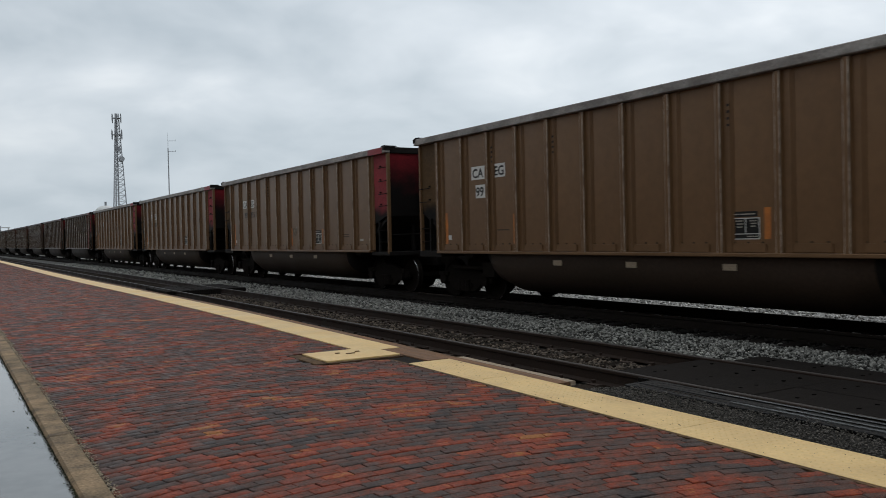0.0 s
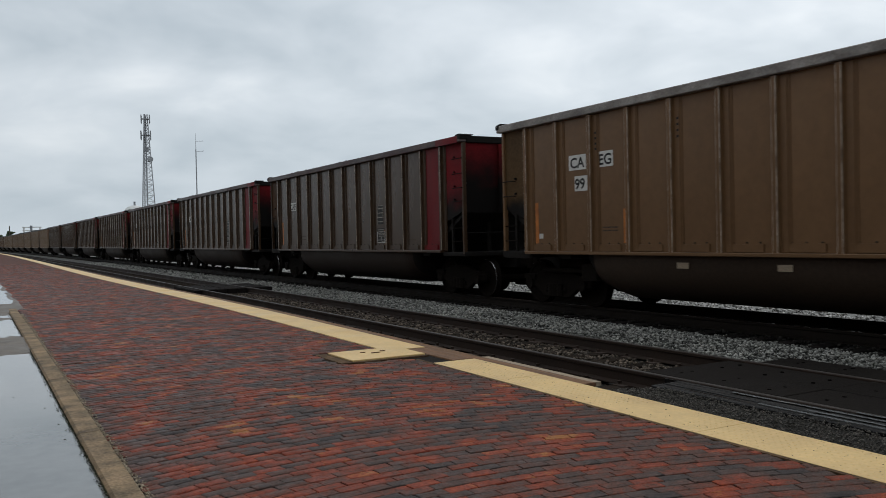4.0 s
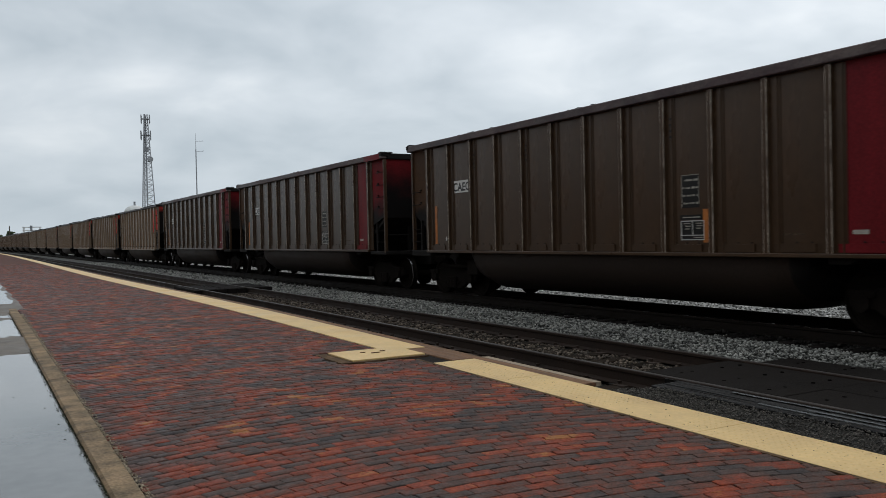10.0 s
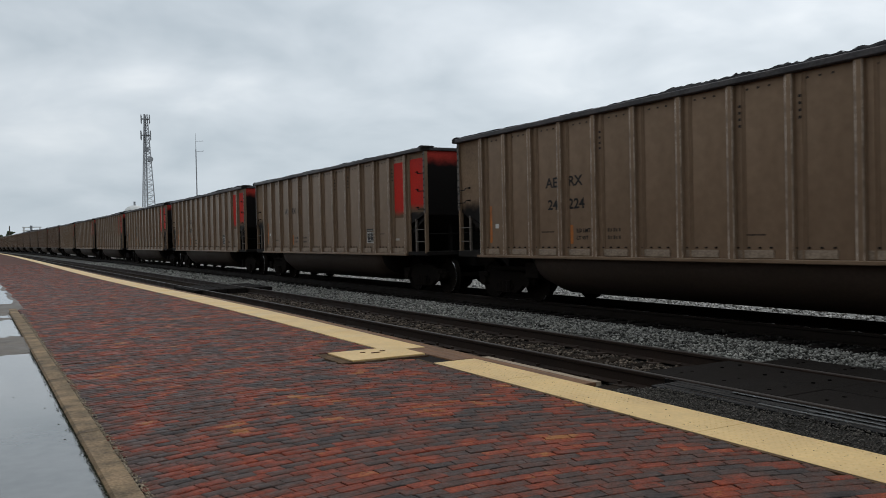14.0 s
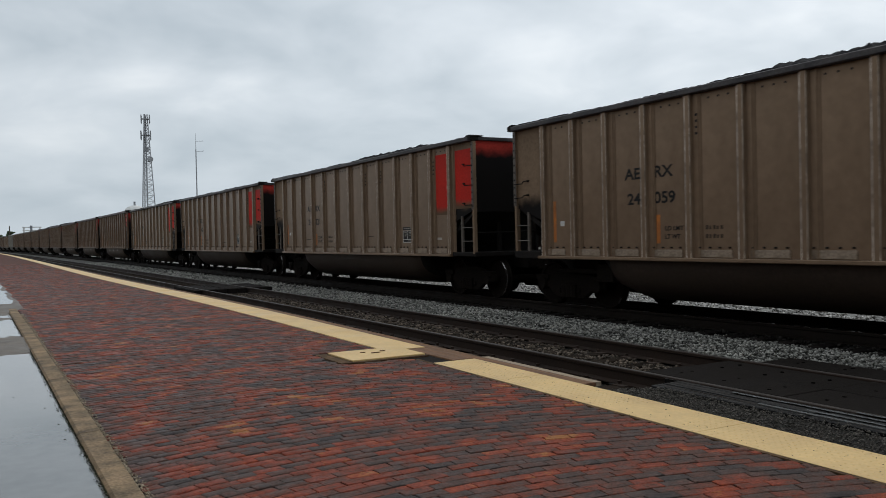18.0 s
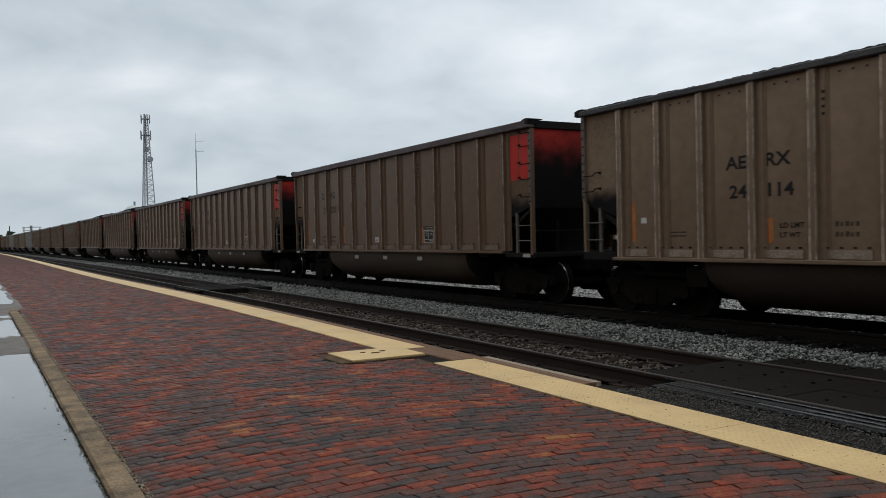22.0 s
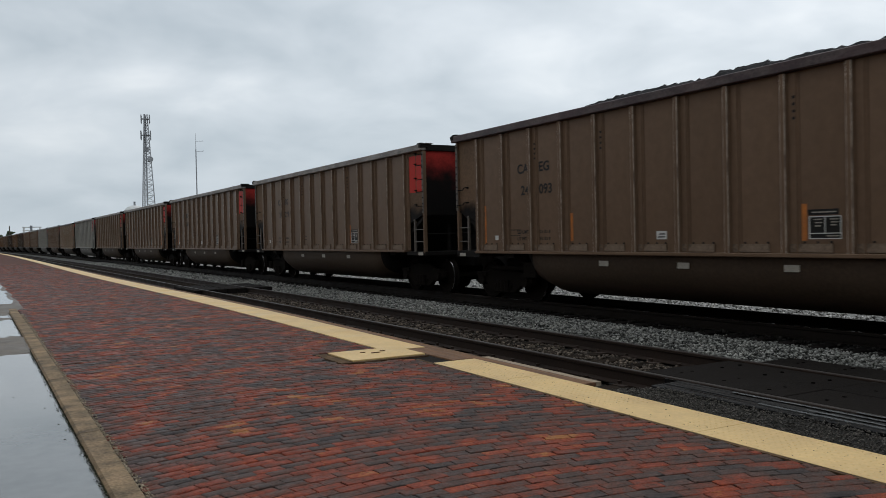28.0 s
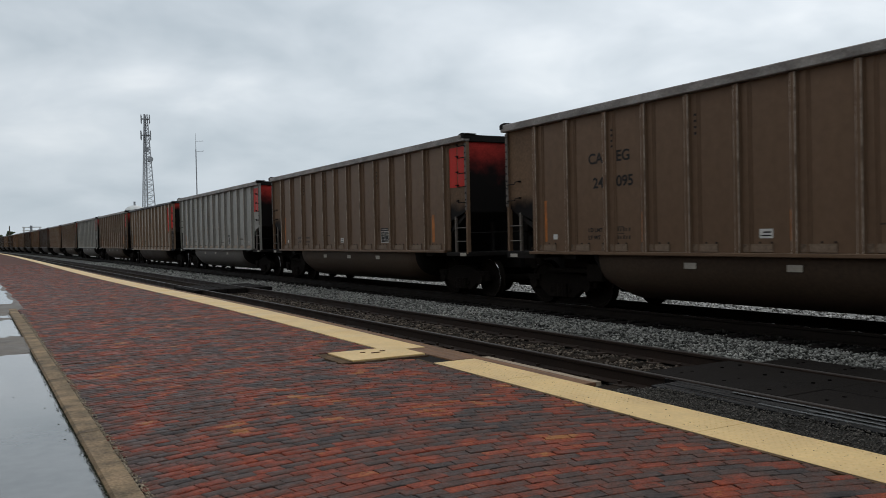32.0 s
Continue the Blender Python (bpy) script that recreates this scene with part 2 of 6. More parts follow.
MAT = {
    "ground": material("packed_earth", (0.10, 0.09, 0.075), 0.85, scales=(0.4, 9.0), vary=0.35, tint=(0.07, 0.08, 0.05), bump=0.4, bump_scale=20),
    "ballast_bed": material("ballast_bed", (0.028, 0.026, 0.023), 0.85, scales=(1.0, 28.0), vary=0.6, bump=1.0, bump_scale=26, spec=0.12),
    "stone": material("crushed_granite", (0.205, 0.200, 0.180), 0.75, scales=(0.8, 60.0), vary=0.35, piece=0.85, island=True, spec=0.25),
    "stone_dark": material("grimy_crushed_stone", (0.105, 0.082, 0.063), 0.7, scales=(0.9, 60.0), vary=0.35, piece=0.7, island=True, spec=0.18),
    # yard stone made paler to stand for open sky light on it
    "stone_yard": material("skylit_yard_stone", (0.38, 0.37, 0.35), 0.8, scales=(0.8, 60.0), vary=0.3, piece=0.8, island=True, spec=0.2),
    # stone for beneath the train, darkened to carry the train's shadow
    "stone_shaded": material("train_shaded_stone", (0.020, 0.018, 0.016), 0.8, scales=(0.9, 60.0), vary=0.3, piece=0.6, island=True, spec=0.1),
    "ledge": material("pale_worn_ledge", (0.27, 0.21, 0.155), 0.5, scales=(2.0, 30.0), vary=0.4, tint=(0.13, 0.092, 0.063), spec=0.25),
    "ledge_dull": material("dull_worn_ledge", (0.165, 0.118, 0.082), 0.5, scales=(2.0, 30.0), vary=0.4, tint=(0.09, 0.062, 0.042), spec=0.2),
    "chips": material("fine_dark_chippings", (0.075, 0.067, 0.057), 0.6, scales=(1.5, 60.0), vary=0.4, piece=0.8, island=True, spec=0.22),
    "brick": brick_material("wet_clay_paver", False),
    "brick_far": brick_material("wet_clay_pavers", True),
    "mortar": material("dark_sand_joint", (0.013, 0.0105, 0.009), 0.85, scales=(3.0, 60.0), vary=0.5, bump=0.4, spec=0.08),
    "yellow": material("yellow_tactile_paving", (0.70, 0.485, 0.215), 0.5, scales=(1.2, 25.0), vary=0.10, tint=(0.62, 0.42, 0.19), bump=0.15, spec=0.3),
    "curb": material("worn_concrete_curb", (0.25, 0.175, 0.105), 0.8, scales=(2.2, 45.0), vary=0.5, tint=(0.115, 0.085, 0.054), bump=1.0, bump_scale=30, spec=0.15),
    "concrete": material("wet_concrete", (0.16, 0.155, 0.145), 0.3, scales=(0.8, 25.0), vary=0.3, tint=(0.23, 0.225, 0.21), bump=0.15, rough_vary=0.2, spec=0.5),
    "sand": material("brown_joint_sand", (0.115, 0.070, 0.038), 0.85, scales=(3.0, 50.0), vary=0.5, tint=(0.06, 0.038, 0.024), bump=0.8, bump_scale=40, spec=0.1),
    "wood_edge": material("weathered_timber", (0.20, 0.105, 0.055), 0.65, scales=(2.0, 40.0), vary=0.35, streak=(6, 0.4, 6), tint=(0.10, 0.058, 0.034), bump=0.4, spec=0.12),
    "wood_pale": material("pale_timber", (0.31, 0.245, 0.175), 0.6, scales=(2.0, 40.0), vary=0.25, streak=(6, 0.4, 6), bump=0.3, spec=0.15),
    "tie": material("creosoted_timber", (0.020, 0.0145, 0.0105), 0.8, scales=(3.0, 30.0), vary=0.4, streak=(0.4, 6, 6), piece=0.3, bump=0.7, spec=0.04),
    "rail": material("rusty_rail_side", (0.026, 0.0165, 0.012), 0.7, scales=(2.0, 40.0), vary=0.3, bump=0.2, spec=0.15),
    "rail_top": material("dull_railhead", (0.036, 0.030, 0.026), 0.5, 0.0, scales=(2.0, 40.0), vary=0.3, spec=0.25),
    # rail and tie copies with the shade under the train in their colour
    "rail_shaded": material("train_shaded_rail", (0.013, 0.010, 0.008), 0.7, scales=(2.0, 40.0), vary=0.3, spec=0.08),
    "tie_shaded": material("train_shaded_timber", (0.011, 0.009, 0.008), 0.75, scales=(3.0, 30.0), vary=0.4, piece=0.3, bump=0.5, spec=0.08),
    "plate": material("rusty_tie_plate", (0.034, 0.022, 0.016), 0.7, scales=(4.0, 50.0), vary=0.3),
    "rubber": material("black_rubber_panel", (0.0130, 0.0108, 0.0095), 0.8, scales=(1.0, 30.0), vary=0.4, bump=0.5, rough_vary=0.15, spec=0.05),
    "rubber_wet": material("wet_black_rubber", (0.0095, 0.0090, 0.0088), 0.46, scales=(1.6, 30.0), vary=0.4, bump=0.5, bump_scale=12, streak=(5, 0.35, 5), rough_vary=0.36, spec=0.2),
    "black": material("sooty_steel", (0.0115, 0.0098, 0.0088), 0.7, scales=(2.0, 30.0), vary=0.4, bump=0.2, spec=0.09),
    "truck": material("grimy_cast_steel", (0.0105, 0.0083, 0.0068), 0.85, scales=(2.0, 30.0), vary=0.45, bump=0.3, spec=0.03),
    "tread": material("worn_wheel_tread", (0.42, 0.41, 0.40), 0.22, 0.85, scales=(2.0, 40.0), vary=0.3, spec=0.5),
    "coal": material("black_coal", (0.016, 0.016, 0.0175), 0.85, scales=(3.0, 30.0), vary=0.5, bump=1.0, bump_scale=18, spec=0.05),
    "red_crimson": material("faded_crimson_paint", (0.225, 0.036, 0.042), 0.5, scales=(1.2, 30.0), vary=0.25, tint=(0.165, 0.024, 0.027), streak=(1, 1, 0.25), spec=0.25),
    "red_orange": material("bright_red_paint", (0.47, 0.024, 0.015), 0.5, scales=(1.2, 30.0), vary=0.15, tint=(0.38, 0.026, 0.018), streak=(1, 1, 0.25), spec=0.14),
    "red_sooty": material("sooty_crimson_paint", (0.135, 0.0085, 0.012), 0.45, scales=(1.2, 30.0), vary=0.3, tint=(0.10, 0.008, 0.010), streak=(1, 1, 0.25), spec=0.1),
    "red_lens": None,
    "orange": material("orange_stripe", (0.45, 0.15, 0.032), 0.5, scales=(2.0, 40.0), vary=0.3, tint=(0.22, 0.09, 0.04)),
    "orange_bright": material("bright_orange_stripe", (0.48, 0.16, 0.03), 0.5, scales=(2.0, 40.0), vary=0.3, tint=(0.34, 0.10, 0.03)),
    # worn post edges, with their bright highlight in the base colour
    "worn_bright_edge": material("worn_edge_with_highlight", (0.44, 0.37, 0.30), 0.4, scales=(3.4, 18.0), vary=0.6, tint=(0.10, 0.068, 0.045), streak=(1, 1, 0.5), spec=0.4),
    "white": material("white_decal", (0.55, 0.54, 0.51), 0.5, scales=(3.0, 50.0), vary=0.15),
    "cream": material("dull_reflective_plate", (0.36, 0.33, 0.28), 0.5, scales=(3.0, 50.0), vary=0.2),
    "letter": material("black_lettering", (0.0096, 0.0088, 0.008), 0.5, scales=(6.0, 60.0), vary=0.4, spec=0.2),
    "faded_print": material("worn_stencil_print", (0.052, 0.039, 0.029), 0.6, scales=(8.0, 60.0), vary=0.5, tint=(0.10, 0.068, 0.045), spec=0.1),
    "angle": material("pale_bolted_angle", (0.105, 0.088, 0.074), 0.5, scales=(3.0, 40.0), vary=0.35, tint=(0.10, 0.08, 0.065), spec=0.25),
    "silt": material("wet_brown_silt", (0.125, 0.102, 0.080), 0.55, scales=(1.5, 30.0), vary=0.35, tint=(0.085, 0.069, 0.053), bump=0.6, bump_scale=30, spec=0.3),
    # near-black fill that paints the shade of holes and gaps
    "recess": material("black_recess_shade", (0.0022, 0.0021, 0.0020), 0.9, spec=0.0),
    "scrape": material("chalky_scrape", (0.24, 0.21, 0.18), 0.8, scales=(4.0, 40.0), vary=0.5, tint=(0.12, 0.09, 0.06), spec=0.1),
    # for the wall added out of view to block low light
    "station": material("light_blocking_wall", (0.20, 0.13, 0.10), 0.8, scales=(0.8, 20.0), vary=0.25, bump=0.3, spec=0.2),
    "galv": material("galvanised_steel", (0.26, 0.27, 0.285), 0.55, 0.0, scales=(2.0, 40.0), vary=0.2),
    "mast": material("dull_grey_steel", (0.38, 0.39, 0.41), 0.6, scales=(2.0, 40.0), vary=0.2),
    "siding": material("blue_grey_siding", (0.17, 0.20, 0.22), 0.6, scales=(0.5, 12.0), vary=0.15),
    "siding_white": material("white_siding", (0.62, 0.62, 0.60), 0.6, scales=(0.5, 12.0), vary=0.12),
    "roofing": material("grey_roofing", (0.12, 0.12, 0.125), 0.7, scales=(1.0, 20.0), vary=0.25),
    "glass": material("dark_window_glass", (0.02, 0.025, 0.03), 0.08, scales=(1.0, 10.0), vary=0.2),
    "leaf": material("dark_foliage", (0.045, 0.065, 0.03), 0.7, scales=(1.0, 20.0), vary=0.4, piece=0.4, island=True),
    "moss": material("black_green_moss", (0.022, 0.024, 0.012), 0.8, scales=(1.0, 20.0), vary=0.5, piece=0.5, island=True, spec=0.1),
    "grit": material("pale_mortar_grit", (0.30, 0.25, 0.18), 0.8, scales=(1.0, 40.0), vary=0.3, piece=0.4, island=True, spec=0.1),
    "bark": material("grey_bark", (0.09, 0.075, 0.06), 0.85, scales=(3.0, 30.0), vary=0.35, bump=0.5),
}
STEEL = {
    "umber": material("dusty_umber_car_paint", (0.158, 0.088, 0.043), 0.40, 0.08, scales=(0.7, 7.0), vary=0.12, tint=(0.135, 0.075, 0.036), streak=(1, 1, 0.3), piece=0.07, bump=0.06, bump_scale=3.0, spec=0.18),
    "russet": material("sooty_dark_brown_car_paint", (0.062, 0.035, 0.019), 0.36, 0.12, scales=(0.7, 7.0), vary=0.15, tint=(0.046, 0.028, 0.0165), streak=(1, 1, 0.3), piece=0.07, bump=0.06, bump_scale=3.0, spec=0.22),
    "taupe": material("dusty_taupe_aluminium", (0.226, 0.156, 0.103), 0.38, 0.25, scales=(0.7, 7.0), vary=0.12, tint=(0.182, 0.124, 0.081), streak=(1, 1, 0.3), piece=0.06, bump=0.06, bump_scale=3.0, spec=0.08),
    "mocha": material("dusty_grey_brown_aluminium", (0.155, 0.099, 0.064), 0.42, 0.08, scales=(0.7, 7.0), vary=0.12, tint=(0.136, 0.086, 0.054), streak=(1, 1, 0.3), piece=0.06, bump=0.06, bump_scale=3.0, spec=0.08),
    "silver": material("pale_silver_aluminium", (0.26, 0.25, 0.22), 0.45, 0.0, scales=(0.7, 7.0), vary=0.15, tint=(0.20, 0.185, 0.16), streak=(1, 1, 0.3), piece=0.05, bump=0.06, bump_scale=3.0, spec=0.3),
}


def glowing(name, colour, strength):
    m = material(name, colour, 0.3)
    bs = m.node_tree.nodes["Principled BSDF"]
    bs.inputs["Emission Color"].default_value, bs.inputs["Emission Strength"].default_value = (*colour, 1), strength
    return m


MAT["red_lens"] = glowing("lit_red_marker_lens", (0.8, 0.05, 0.08), 0.7)
PALE_RAIL = material("worn_pale_top_rail", (0.17, 0.15, 0.135), 0.5, 0.1, scales=(2.5, 30.0), vary=0.35, tint=(0.27, 0.25, 0.23), streak=(1, 0.5, 1))
DARK_RAIL = material("grimy_slate_top_rail", (0.042, 0.039, 0.041), 0.5, 0.0, scales=(2.5, 30.0), vary=0.45, tint=(0.075, 0.067, 0.066), streak=(1, 0.4, 1))
PURPLE_RAIL = material("grimy_plum_top_rail", (0.062, 0.041, 0.042), 0.5, 0.0, scales=(2.5, 30.0), vary=0.4, tint=(0.10, 0.078, 0.072), streak=(1, 0.4, 1))
CHORD = {"old": PALE_RAIL, "dark": PURPLE_RAIL, "tan": DARK_RAIL, "grey": PALE_RAIL, "pale": PALE_RAIL}


def faded_down(name, paint, lower_colour, z0, z1, ragged=0.25):
    """Paint that gives way raggedly to a second colour from the height z1 down, wholly below z0."""
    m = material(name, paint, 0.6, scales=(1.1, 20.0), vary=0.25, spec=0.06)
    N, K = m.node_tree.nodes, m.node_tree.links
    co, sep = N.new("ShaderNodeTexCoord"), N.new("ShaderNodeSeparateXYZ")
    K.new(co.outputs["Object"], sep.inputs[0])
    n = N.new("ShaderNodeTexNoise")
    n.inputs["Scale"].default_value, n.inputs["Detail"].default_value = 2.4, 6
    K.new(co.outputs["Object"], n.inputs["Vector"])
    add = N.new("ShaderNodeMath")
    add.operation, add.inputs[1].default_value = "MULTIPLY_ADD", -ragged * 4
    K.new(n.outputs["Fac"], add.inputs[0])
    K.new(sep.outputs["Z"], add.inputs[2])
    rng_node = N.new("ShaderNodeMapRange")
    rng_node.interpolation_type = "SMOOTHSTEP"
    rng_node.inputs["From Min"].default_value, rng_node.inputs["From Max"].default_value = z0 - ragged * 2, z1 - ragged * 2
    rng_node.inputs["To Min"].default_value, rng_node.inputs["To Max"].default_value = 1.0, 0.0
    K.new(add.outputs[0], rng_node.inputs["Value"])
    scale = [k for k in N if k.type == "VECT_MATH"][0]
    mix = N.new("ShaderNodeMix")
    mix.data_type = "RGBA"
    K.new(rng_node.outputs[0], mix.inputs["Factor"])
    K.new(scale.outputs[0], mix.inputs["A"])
    mix.inputs["B"].default_value = (*lower_colour, 1)
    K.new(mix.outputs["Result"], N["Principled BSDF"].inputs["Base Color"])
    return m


# ---- mesh helpers ----
class Shape:
    """Collects simple solids into one mesh."""

    def __init__(self):
        self.v, self.f = [], []

    def add(self, verts, faces):
        n = len(self.v)
        self.v += [tuple(p) for p in verts]
        self.f += [tuple(n + i for i in f) for f in faces]
        return self

    def box(self, x0, x1, y0, y1, z0, z1):
        p = [(x, y, z) for z in (z0, z1) for x, y in ((x0, y0), (x1, y0), (x1, y1), (x0, y1))]
        return self.add(p, [(3, 2, 1, 0), (4, 5, 6, 7), (0, 1, 5, 4), (1, 2, 6, 5), (2, 3, 7, 6), (3, 0, 4, 7)])

    def prism(self, profile, a, b, axis):
        """A closed profile (counter-clockwise pairs) pushed along axis from a to b."""
        def put(u, v, w):
            return {"x": (w, u, v), "y": (u, w, v), "z": (u, v, w)}[axis]
        n = len(profile)
        p = [put(u, v, a) for u, v in profile] + [put(u, v, b) for u, v in profile]
        side = [(i, (i + 1) % n, n + (i + 1) % n, n + i) for i in range(n)]
        return self.add(p, side + [tuple(range(n - 1, -1, -1)), tuple(range(n, 2 * n))])

    def rod(self, a, b, r, seg=6, r2=None):
        a, b = Vector(a), Vector(b)
        w = (b - a).normalized()
        u = w.orthogonal().normalized()
        v = w.cross(u)
        r2 = r if r2 is None else r2
        ring = [(math.cos(2 * math.pi * i / seg), math.sin(2 * math.pi * i / seg)) for i in range(seg)]
        p = [a + (u * c + v * s) * r for c, s in ring] + [b + (u * c + v * s) * r2 for c, s in ring]
        return self.add(p, [(i, (i + 1) % seg, seg + (i + 1) % seg, seg + i) for i in range(seg)] + [tuple(range(seg - 1, -1, -1)), tuple(range(seg, 2 * seg))])

    def path(self, pts, r, seg=6):
        for a, b in zip(pts, pts[1:]):
            self.rod(a, b, r, seg)
        return self

    def mesh(self, name, mat, bevel=0.0, smooth=False):
        me = bpy.data.meshes.new(name)
        me.from_pydata(self.v, [], self.f)
        bm = bmesh.new()
        bm.from_mesh(me)
        bmesh.ops.recalc_face_normals(bm, faces=bm.faces)
        if bevel:
            bmesh.ops.bevel(bm, geom=[e for e in bm.edges if len(e.link_faces) == 2 and e.calc_face_angle(0) > 0.5], offset=bevel, segments=1, affect="EDGES", clamp_overlap=True)
        bm.to_mesh(me)
        bm.free()
        for m in (mat if isinstance(mat, (list, tuple)) else [mat]):
            me.materials.append(m)
        if smooth:
            me.shade_smooth()
        return me


def part(name, shape, mat, parent, label="", bevel=0.0, smooth=False, at=None):
    me = shape if isinstance(shape, bpy.types.Mesh) else shape.mesh(name, mat, bevel, smooth)
    ob = new(name, me)
    ob.parent = parent
    if at is not None:
        ob.matrix_basis = at
    if label:
        tagged(ob, label)
    return ob


def thing(name, label, category, m=None, group="", kind=""):
    ob = new(name)
    ob.empty_display_size = 0.2
    if m is not None:
        ob.matrix_world = m
    return tagged(ob, label, category, group, kind)


def structure(name, shape, mat, label, category="", bevel=0.0, smooth=False):
    me = shape if isinstance(shape, bpy.types.Mesh) else shape.mesh(name, mat, bevel, smooth)
    return tagged(new(name, me), label, category, kind="structure")


def strip_mesh(name, mat, rows, cols):
    """A sheet over a grid of points: rows of equal length."""
    n = cols
    v = [p for r in rows for p in r]
    f = [(i * n + k, i * n + k + 1, (i + 1) * n + k + 1, (i + 1) * n + k) for i in range(len(rows) - 1) for k in range(n - 1)]
    me = bpy.data.meshes.new(name)
    me.from_pydata(v, [], f)
    me.materials.append(mat)
    return me


def along(y0, y1, step, grow=1.0):
    ys, y = [], y0
    while y < y1:
        ys.append(y)
        y += step
        step *= grow
    return ys + [y1]


def swept(name, mat, profile, ys, x0, lift=None, smooth=False):
    """A closed profile (x, z) carried along the bend of the track; lift gives its height."""
    n = len(profile)
    v, f = [], []
    for y in ys:
        b = bend(y)[0]
        h = lift(y) if lift else 0.0
        v += [(x0 + b + u, y, h + w) for u, w in profile]
    for i in range(len(ys) - 1):
        f += [(i * n + k, i * n + (k + 1) % n, (i + 1) * n + (k + 1) % n, (i + 1) * n + k) for k in range(n)]
    f += [tuple(range(n)), tuple(range(len(v) - 1, len(v) - n - 1, -1))]
    me = bpy.data.meshes.new(name)
    me.from_pydata(v, [], f)
    bm = bmesh.new()
    bm.from_mesh(me)
    bmesh.ops.recalc_face_normals(bm, faces=bm.faces)
    bm.to_mesh(me)
    bm.free()
    me.materials.append(mat)
    if smooth:
        me.shade_smooth()
    return me


def scatter(name, mat, places, sizes, flat=0.7, seed=1):
    """Many small broken stones in one mesh, each its own island."""
    rng = np.random.default_rng(seed)
    base = np.array([(0, 0, 1), (0.9, 0, 0.15), (0.28, 0.85, 0.2), (-0.72, 0.53, 0.1), (-0.72, -0.53, 0.2), (0.28, -0.85, 0.1), (0.1, 0.1, -0.7)])
    tri = np.array([(0, 1, 2), (0, 2, 3), (0, 3, 4), (0, 4, 5), (0, 5, 1), (6, 2, 1), (6, 3, 2), (6, 4, 3), (6, 5, 4), (6, 1, 5)])
    n = len(places)
    p = base[None] + rng.normal(0, 0.2, (n, 7, 3))
    a = rng.uniform(0, 2 * np.pi, n)
    tilt = rng.normal(0, 0.5, n)
    c, s = np.cos(a)[:, None], np.sin(a)[:, None]
    ct, st = np.cos(tilt)[:, None], np.sin(tilt)[:, None]
    x, y, z = p[..., 0], p[..., 1] * 0.8, p[..., 2] * flat
    y, z = y * ct - z * st, y * st + z * ct
    x, y = x * c - y * s, x * s + y * c
    v = np.stack([x, y, z], -1) * np.asarray(sizes)[:, None, None] + np.asarray(places)[:, None, :]
    f = (tri[None] + 7 * np.arange(n)[:, None, None]).reshape(-1, 3)
    me = bpy.data.meshes.new(name)
    me.vertices.add(7 * n)
    me.vertices.foreach_set("co", v.astype(np.float32).ravel())
    me.loops.add(len(f) * 3)
    me.loops.foreach_set("vertex_index", f.astype(np.int32).ravel())
    me.polygons.add(len(f))
    me.polygons.foreach_set("loop_start", np.arange(0, len(f) * 3, 3, dtype=np.int32))
    me.update(calc_edges=True)
    me.materials.append(mat)
    return me


# ---- ground, tracks, platform ----
rng = np.random.default_rng(5)


def noise2(x, y, k=1.0, seed=0.0):
    return noise.noise((x * k + seed, y * k - seed, seed * 0.37))


def make_ground():
    g = strip_mesh("ground", MAT["ground"], [[(x, y, -0.45) for x in (-2500, -60, 40, 200, 2500)] for y in (-2500, -60, 0, 120, 400, 2500)], 5)
    structure("ground", g, None, "bare packed earth around the railway, damp and dull brown", "ground")
    ys = along(-16, 700, 1.0, 1.05)
    rows = [[(5.30 + bend(y)[0], y, -0.24), (9.0 + bend(y)[0], y, -0.20), (10.3 + bend(y)[0], y, -0.17), (13.0 + bend(y)[0], y, -0.15),
             (13.6 + bend(y)[0], y, -0.22)] for y in ys]
    structure("trackbed", strip_mesh("trackbed", MAT["ballast_bed"], rows, 5), None, "bed of crushed stone under both tracks", "trackbed")
    rows = [[(8.35 + bend(y)[0], y, -0.165), (9.3 + bend(y)[0], y, -0.145), (10.45 + bend(y)[0], y, -0.165)] for y in along(72, 640, 3.0, 1.05)]
    structure("far_ballast", strip_mesh("far_ballast", MAT["ballast_far"], rows, 3), None, "grey ballast between the tracks far down the line", "ballast")
    rows = [[(13.6 + bend(y)[0], y, -0.22), (15.2 + bend(y)[0], y, -0.24), (26 + bend(y)[0], y, -0.32), (27.5 + bend(y)[0], y, -0.46)] for y in ys]
    structure("gravel_yard", strip_mesh("gravel_yard", MAT["ballast_skylit"], rows, 4), None, "gravel yard beyond the tracks, open sky light painted into its colour", "gravel")


# gravel colour raised for the open sky light beyond the train
MAT["ballast_skylit"] = material("skylit_gravel", (0.19, 0.186, 0.175), 0.85, scales=(2.5, 9.0), vary=0.75, bump=1.0, bump_scale=14, spec=0.2)
MAT["ballast_far"] = material("distant_grey_ballast", (0.115, 0.112, 0.102), 0.85, scales=(1.5, 9.0), vary=0.4, bump=0.8, bump_scale=9, spec=0.15)
MAT["deck_far"] = material("distant_wet_pavers", (0.105, 0.050, 0.040), 0.8, scales=(0.6, 7.0), vary=0.35, bump=0.4, bump_scale=9, tint=(0.085, 0.048, 0.040), spec=0.05)
MAT["puddle"] = material("standing_rain_water", (0.16, 0.165, 0.165), 0.03, scales=(0.9, 6.0), vary=0.15, rough_vary=0.02, bump=0.02, bump_scale=7.0, spec=0.55)
make_ground()

RAIL = [(-0.070, -0.18), (0.070, -0.18), (0.070, -0.168), (0.012, -0.145), (0.010, -0.05), (0.034, -0.036), (0.036, -0.008), (0.030, 0.0),
        (-0.030, 0.0), (-0.036, -0.008), (-0.034, -0.036), (-0.010, -0.05), (-0.012, -0.145), (-0.070, -0.168)]


